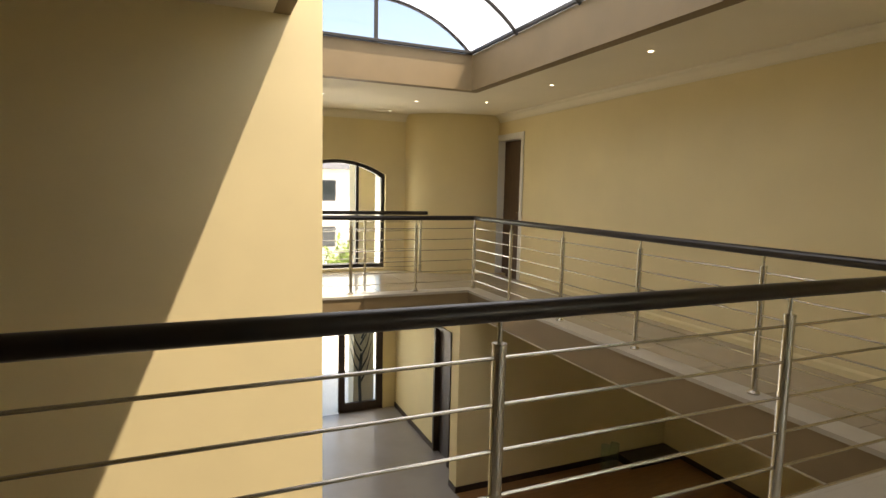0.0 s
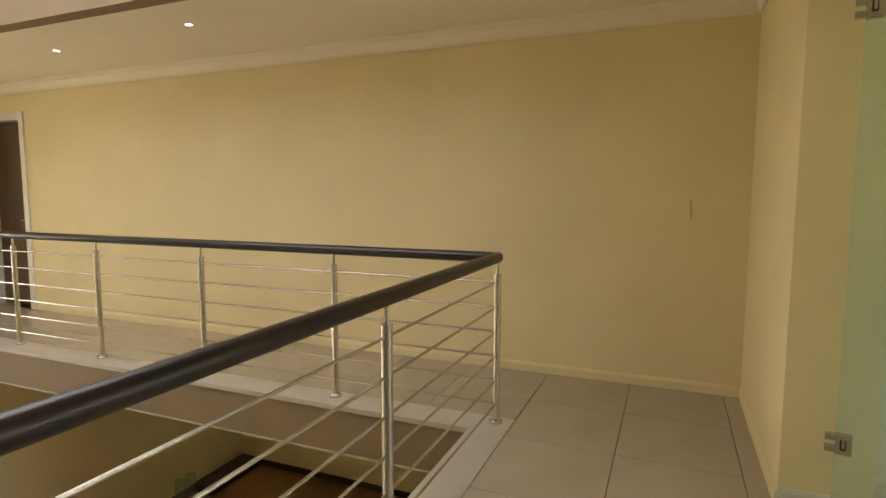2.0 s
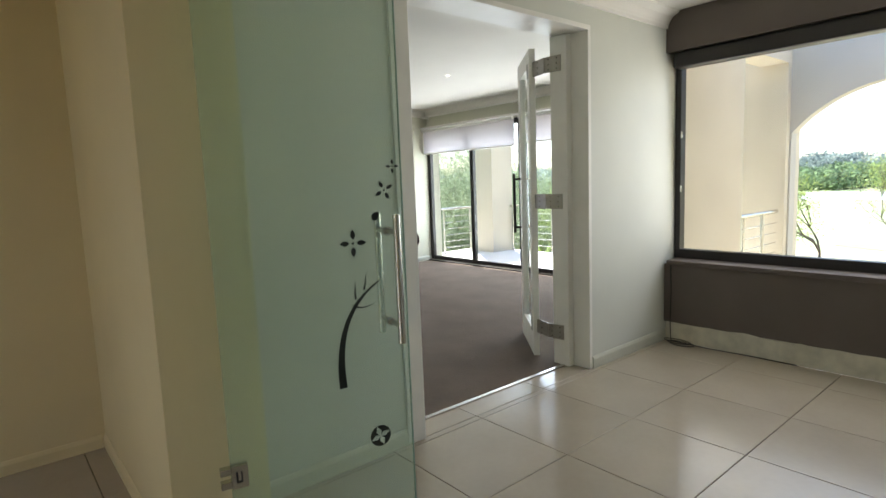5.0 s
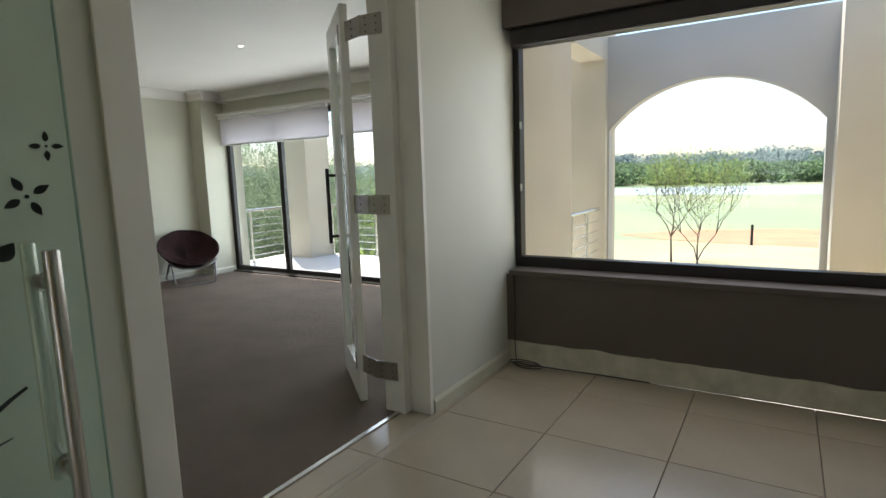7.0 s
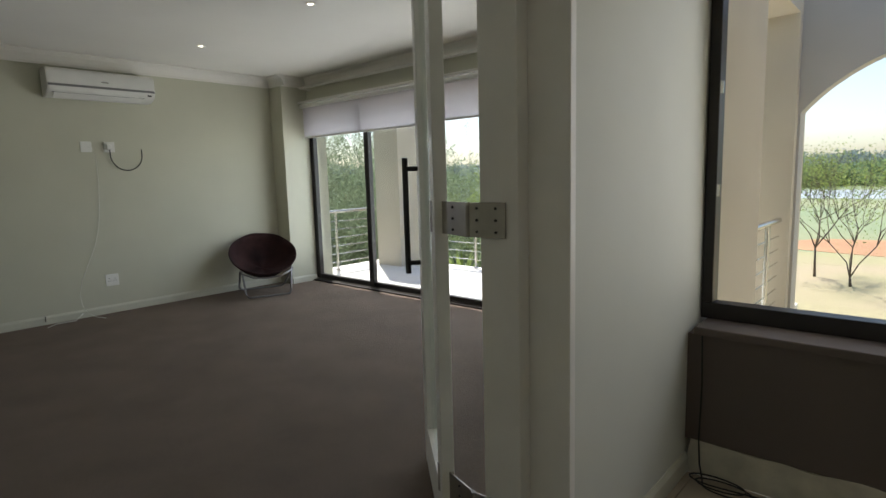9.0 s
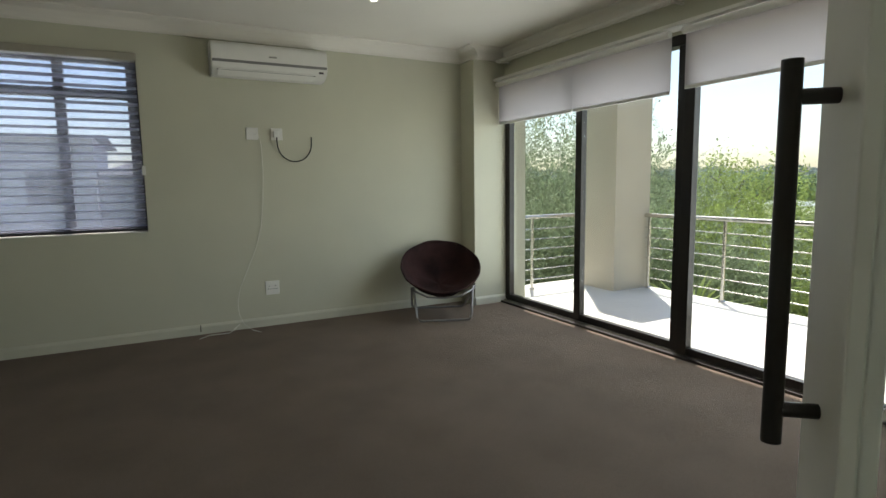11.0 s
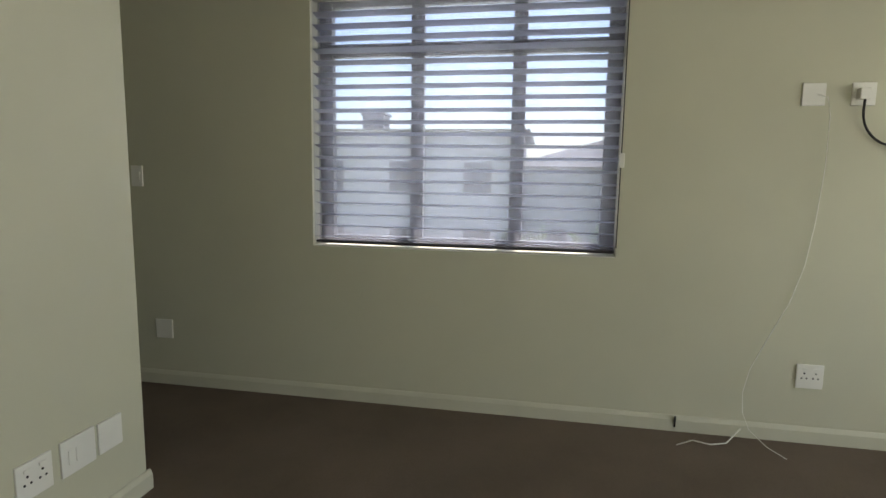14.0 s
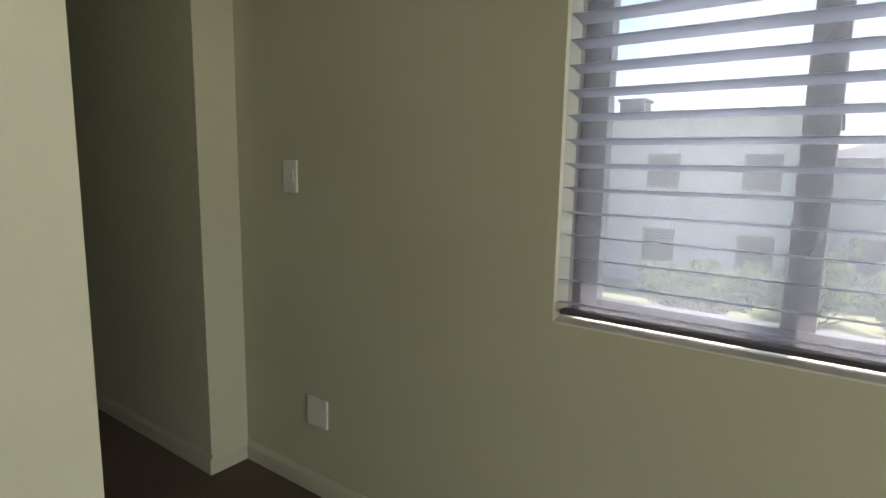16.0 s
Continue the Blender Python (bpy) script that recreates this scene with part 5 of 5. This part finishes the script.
def spiky_plant(at, n, length, seed):
    rng = np.random.default_rng(seed)
    th = thing("spiky_plant", at, "spiky palm-like plant below the balcony", "plant", "spiky plants")
    bm = bmesh.new()
    add_tube(bm, at, (at[0], at[1], at[2] + 1.6), 0.12, 8)
    part("trunk", bm, BARK, th)
    v, f = [], []
    for k in range(n):
        t, e = rng.uniform(0, 2 * math.pi), rng.uniform(-0.2, 1.3)
        d = np.array((math.cos(t) * math.cos(e), math.sin(t) * math.cos(e), math.sin(e)))
        s = np.array((-math.sin(t), math.cos(t), 0)) * 0.028
        p = np.array((at[0], at[1], at[2] + 1.6))
        q, r = p + d * length * 0.55, p + d * length + np.array((0, 0, -0.16 * length))
        i = len(v)
        v += [p - s, p + s, q + s, q - s, r]
        f += [(i, i + 1, i + 2, i + 3), (i + 3, i + 2, i + 4, i + 4)]
    me = bpy.data.meshes.new("fronds")
    me.from_pydata([tuple(p) for p in v], [], [q if q[2] != q[3] else q[:3] for q in f])
    me.materials.append(LEAF2)
    ob = new("fronds", me)
    ob.parent = th
    ob.matrix_parent_inverse = th.matrix_world.inverted()
    return th


for k, p in enumerate(((8.6, -7.6, GZ + 0.9), (7.2, -7.7, GZ + 0.2), (5.8, -7.9, GZ + 0.1), (9.4, -7.8, GZ + 0.3))):
    spiky_plant(p, 70, 1.0, 50 + k)

# far woods beyond the lake: a near belt and a ridge with haze in its leaf colour, each one mass of leaf clumps
def woods(name, material, label, seed, count, near, far, low, high, n, size):
    rng = np.random.default_rng(seed)
    P = []
    for k in range(count):
        ang = rng.uniform(math.radians(212), math.radians(330))
        dist = rng.uniform(near, far)
        c = np.array((2 + dist * math.cos(ang), dist * math.sin(ang), GZ))
        swell = 0.5 + 0.5 * noise.noise((ang * 9.0, seed, 0.0)) + 0.25 * noise.noise((ang * 40.0, seed, 2.0))
        h = low + (high - low) * min(1.0, max(0.0, 0.75 * swell + rng.uniform(0.0, 0.35)))
        w_ = h * rng.uniform(0.5, 0.85)
        q = rng.normal(size=(n, 3))
        q /= np.linalg.norm(q, axis=1)[:, None]
        q *= rng.uniform(0.55, 1.0, (n, 1))
        P.append(c + q * np.array((w_, w_, h * 0.52)) + np.array((0, 0, h * 0.48)))
    v, f = leaf_cloud(np.concatenate(P), size, rng, 0.6)
    return tagged(mesh_part(name, v, f, material), label, "woods", kind="stuff")


woods("shore_woods", LEAF4, "green bushes and trees along the far shore", 77, 420, 134, 160, 2.0, 7.0, 340, 0.36)
woods("far_woods", LEAF3, "distant wooded ridge with blue haze in its colour", 78, 330, 230, 300, 6.0, 12.5, 300, 0.6)


def house(name, label, x0, x1, y0, y1, h, face, cols, rows, group="neighbouring houses", roof_h=1.6, wall_mat=None):
    th = thing(name, ((x0 + x1) / 2, (y0 + y1) / 2, GZ), label, "house", group)
    boxes("wall", wall_mat or STUCCO_W, th, (x0, x1, y0, y1, GZ, GZ + h))
    bm = bmesh.new()
    o = 0.5
    cx, cy = (x0 + x1) / 2, (y0 + y1) / 2
    rl = max(0.0, abs(x1 - x0) - abs(y1 - y0)) / 2
    ry = max(0.0, abs(y1 - y0) - abs(x1 - x0)) / 2
    A = [bm.verts.new(p) for p in ((x0 - o, y0 - o, GZ + h), (x1 + o, y0 - o, GZ + h), (x1 + o, y1 + o, GZ + h), (x0 - o, y1 + o, GZ + h))]
    B = [bm.verts.new((cx - rl, cy - ry, GZ + h + roof_h)), bm.verts.new((cx + rl, cy + ry, GZ + h + roof_h))]
    bm.faces.new(A[::-1])
    if rl >= ry:
        for q in ((A[0], A[1], B[1], B[0]), (A[1], A[2], B[1]), (A[2], A[3], B[0], B[1]), (A[3], A[0], B[0])):
            bm.faces.new(q)
    else:
        for q in ((A[0], A[1], B[0]), (A[1], A[2], B[1], B[0]), (A[2], A[3], B[1]), (A[3], A[0], B[0], B[1])):
            bm.faces.new(q)
    part("roof", bm, ROOF, th)
    for r_ in range(rows):
        z = GZ + 0.9 + r_ * 2.9
        for c in range(cols):
            s = (c + 0.5) / cols
            if face == "x":
                y = y0 + s * (y1 - y0)
                d = (x0 - 0.03, x0 + 0.02, y - 0.6, y + 0.6, z, z + 1.3)
                g = (x0 - 0.05, x0 - 0.03, y - 0.5, y + 0.5, z + 0.1, z + 1.2)
            else:
                x = x0 + s * (x1 - x0)
                d = (x - 0.6, x + 0.6, y0 - 0.03, y0 + 0.02, z, z + 1.3)
                g = (x - 0.5, x + 0.5, y0 - 0.05, y0 - 0.03, z + 0.1, z + 1.2)
            wi = boxes("window", GREYALU, th, d)
            boxes("pane", DARKPANE, wi, g)
    return th


STUCCO_W = mat("pale_house_plaster", (0.66, 0.62, 0.57), 0.85, var=0.06, scale=0.8, bump=0.1, bscale=30)
# darker copy of the house plaster; the hipped house's shade is in its colour
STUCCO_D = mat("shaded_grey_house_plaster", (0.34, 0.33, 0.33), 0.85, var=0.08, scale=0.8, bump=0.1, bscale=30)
STUCCO_M = mat("lilac_grey_house_plaster", (0.47, 0.45, 0.45), 0.85, var=0.08, scale=0.8, bump=0.1, bscale=30)
DARKPANE = mat("dark_window_glass", (0.03, 0.035, 0.04), 0.08, var=0.1, bump=0)
house("house", "pale grey two-storey house with a flat roof", 30, 40, 0.4, 24, 6.5, "x", 7, 2, roof_h=0.3, wall_mat=STUCCO_M)
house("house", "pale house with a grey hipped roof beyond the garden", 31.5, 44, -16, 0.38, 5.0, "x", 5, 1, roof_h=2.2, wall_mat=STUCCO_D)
pole = thing("garden_pole", (16.0, -1.9, GZ), "thin grey metal pole in the garden", "pole")
bm = bmesh.new()
add_tube(bm, (16.0, -1.9, GZ), (16.0, -1.9, 5.2), 0.055, 10, r1=0.035)
part("shaft", bm, GREYALU, pole, round_off=True)
bm = bmesh.new()
add_tube(bm, (16.0, -1.9, GZ), (16.0, -1.9, GZ + 0.25), 0.09, 10)
part("collar", bm, GREYALU, pole)
ch = thing("roof_tank", (33.75, 7.85, GZ + 6.72), "dark square water tank on the flat roof", "tank")
boxes("stack", ROOF, ch, (33.2, 34.3, 7.3, 8.4, GZ + 6.72, GZ + 7.5), bevel=0.03)
boxes("cap", ROOF, ch, (33.1, 34.4, 7.2, 8.5, GZ + 7.5, GZ + 7.62), bevel=0.02)
house("house", "white two-storey house opposite the arched window", 1.5, 17, 36, 47, 5.8, "y", 7, 2)
structure("entrance_paving", BALCONY, "pale sunlit paving before the entrance", "paving", (-8, 18, 10.9, 35.9, GZ, -3.0))
structure("porch_column", STUCCO, "cream plastered porch column outside the arched window", "column", (2.55, 2.95, 11.2, 11.6, GZ, 3.2), (0.1, 0.5, 11.2, 11.6, GZ, 3.2))
for k, (x, y, h) in enumerate(((27, -6, 3.6), (25, 3, 2.4), (27, 0, 2.6), (26, -2.5, 2.8))):
    bush("garden shrub beyond the bedroom window", (x, y, GZ), 1.6, 1.6, h, 90 + k, LEAF1, 9000, 0.09, "garden shrubs")
for k, (x, y, h) in enumerate(((1.2, 17.5, 2.6), (3.6, 19.2, 2.4), (5.4, 24.0, 2.6))):
    bush("garden shrub before the entrance", (x, y, -3.0), 1.0, 1.0, h, 120 + k, LEAF2, 9000, 0.07, "garden shrubs")

# ---- tiles, laid piece by piece ----
PITCH, GX, GY, JOINT = 0.585, 2.63, -0.03, 0.004


def tile_mesh(w, h):
    bm = bmesh.new()
    c = 0.0018
    add = [(-w / 2, -h / 2), (w / 2, -h / 2), (w / 2, h / 2), (-w / 2, h / 2)]
    lo = [bm.verts.new((x, y, -0.0118)) for x, y in add]
    mi = [bm.verts.new((x, y, -c)) for x, y in add]
    hi = [bm.verts.new((x - math.copysign(c, x), y - math.copysign(c, y), 0)) for x, y in add]
    for A, B in ((lo, mi), (mi, hi)):
        for k in range(4):
            bm.faces.new((A[k], A[(k + 1) % 4], B[(k + 1) % 4], B[k]))
    bm.faces.new(hi)
    me = bpy.data.meshes.new("tile")
    bm.to_mesh(me)
    bm.free()
    me.materials.append(TILE)
    return me


SHARED = {}


def lay(parent, x0, x1, y0, y1):
    i0, i1 = math.floor((x0 - GX) / PITCH), math.ceil((x1 - GX) / PITCH)
    j0, j1 = math.floor((y0 - GY) / PITCH), math.ceil((y1 - GY) / PITCH)
    for i in range(i0, i1):
        for j in range(j0, j1):
            a, b = max(x0, GX + i * PITCH) + JOINT / 2, min(x1, GX + (i + 1) * PITCH) - JOINT / 2
            c, d = max(y0, GY + j * PITCH) + JOINT / 2, min(y1, GY + (j + 1) * PITCH) - JOINT / 2
            if b - a < 0.015 or d - c < 0.015:
                continue
            key = (round(b - a, 3), round(d - c, 3))
            if key not in SHARED:
                SHARED[key] = tile_mesh(b - a, d - c)
            ob = new("tile", SHARED[key])
            ob.location = ((a + b) / 2, (c + d) / 2, 0.0)
            ob.parent = parent


lay(floor_near, -1.5, 0.40, -0.6, EDGE_Y - 0.19)
lay(floor_near, 0.40, 4.383, 1.035, EDGE_Y - 0.19)
lay(floor_near, EDGE_X + 0.19, 4.383, EDGE_Y - 0.19, EDGE_F + 0.19)
lay(floor_near, 0.82, 4.383, EDGE_F + 0.19, 9.75)
lay(floor_near, 0.93, 3.0, 0.70, 1.035)
lay(floor_lobby, 0.40, 3.26, -2.708, 0.70)
lay(floor_lobby, 3.26, 3.425, -1.70, -0.237)
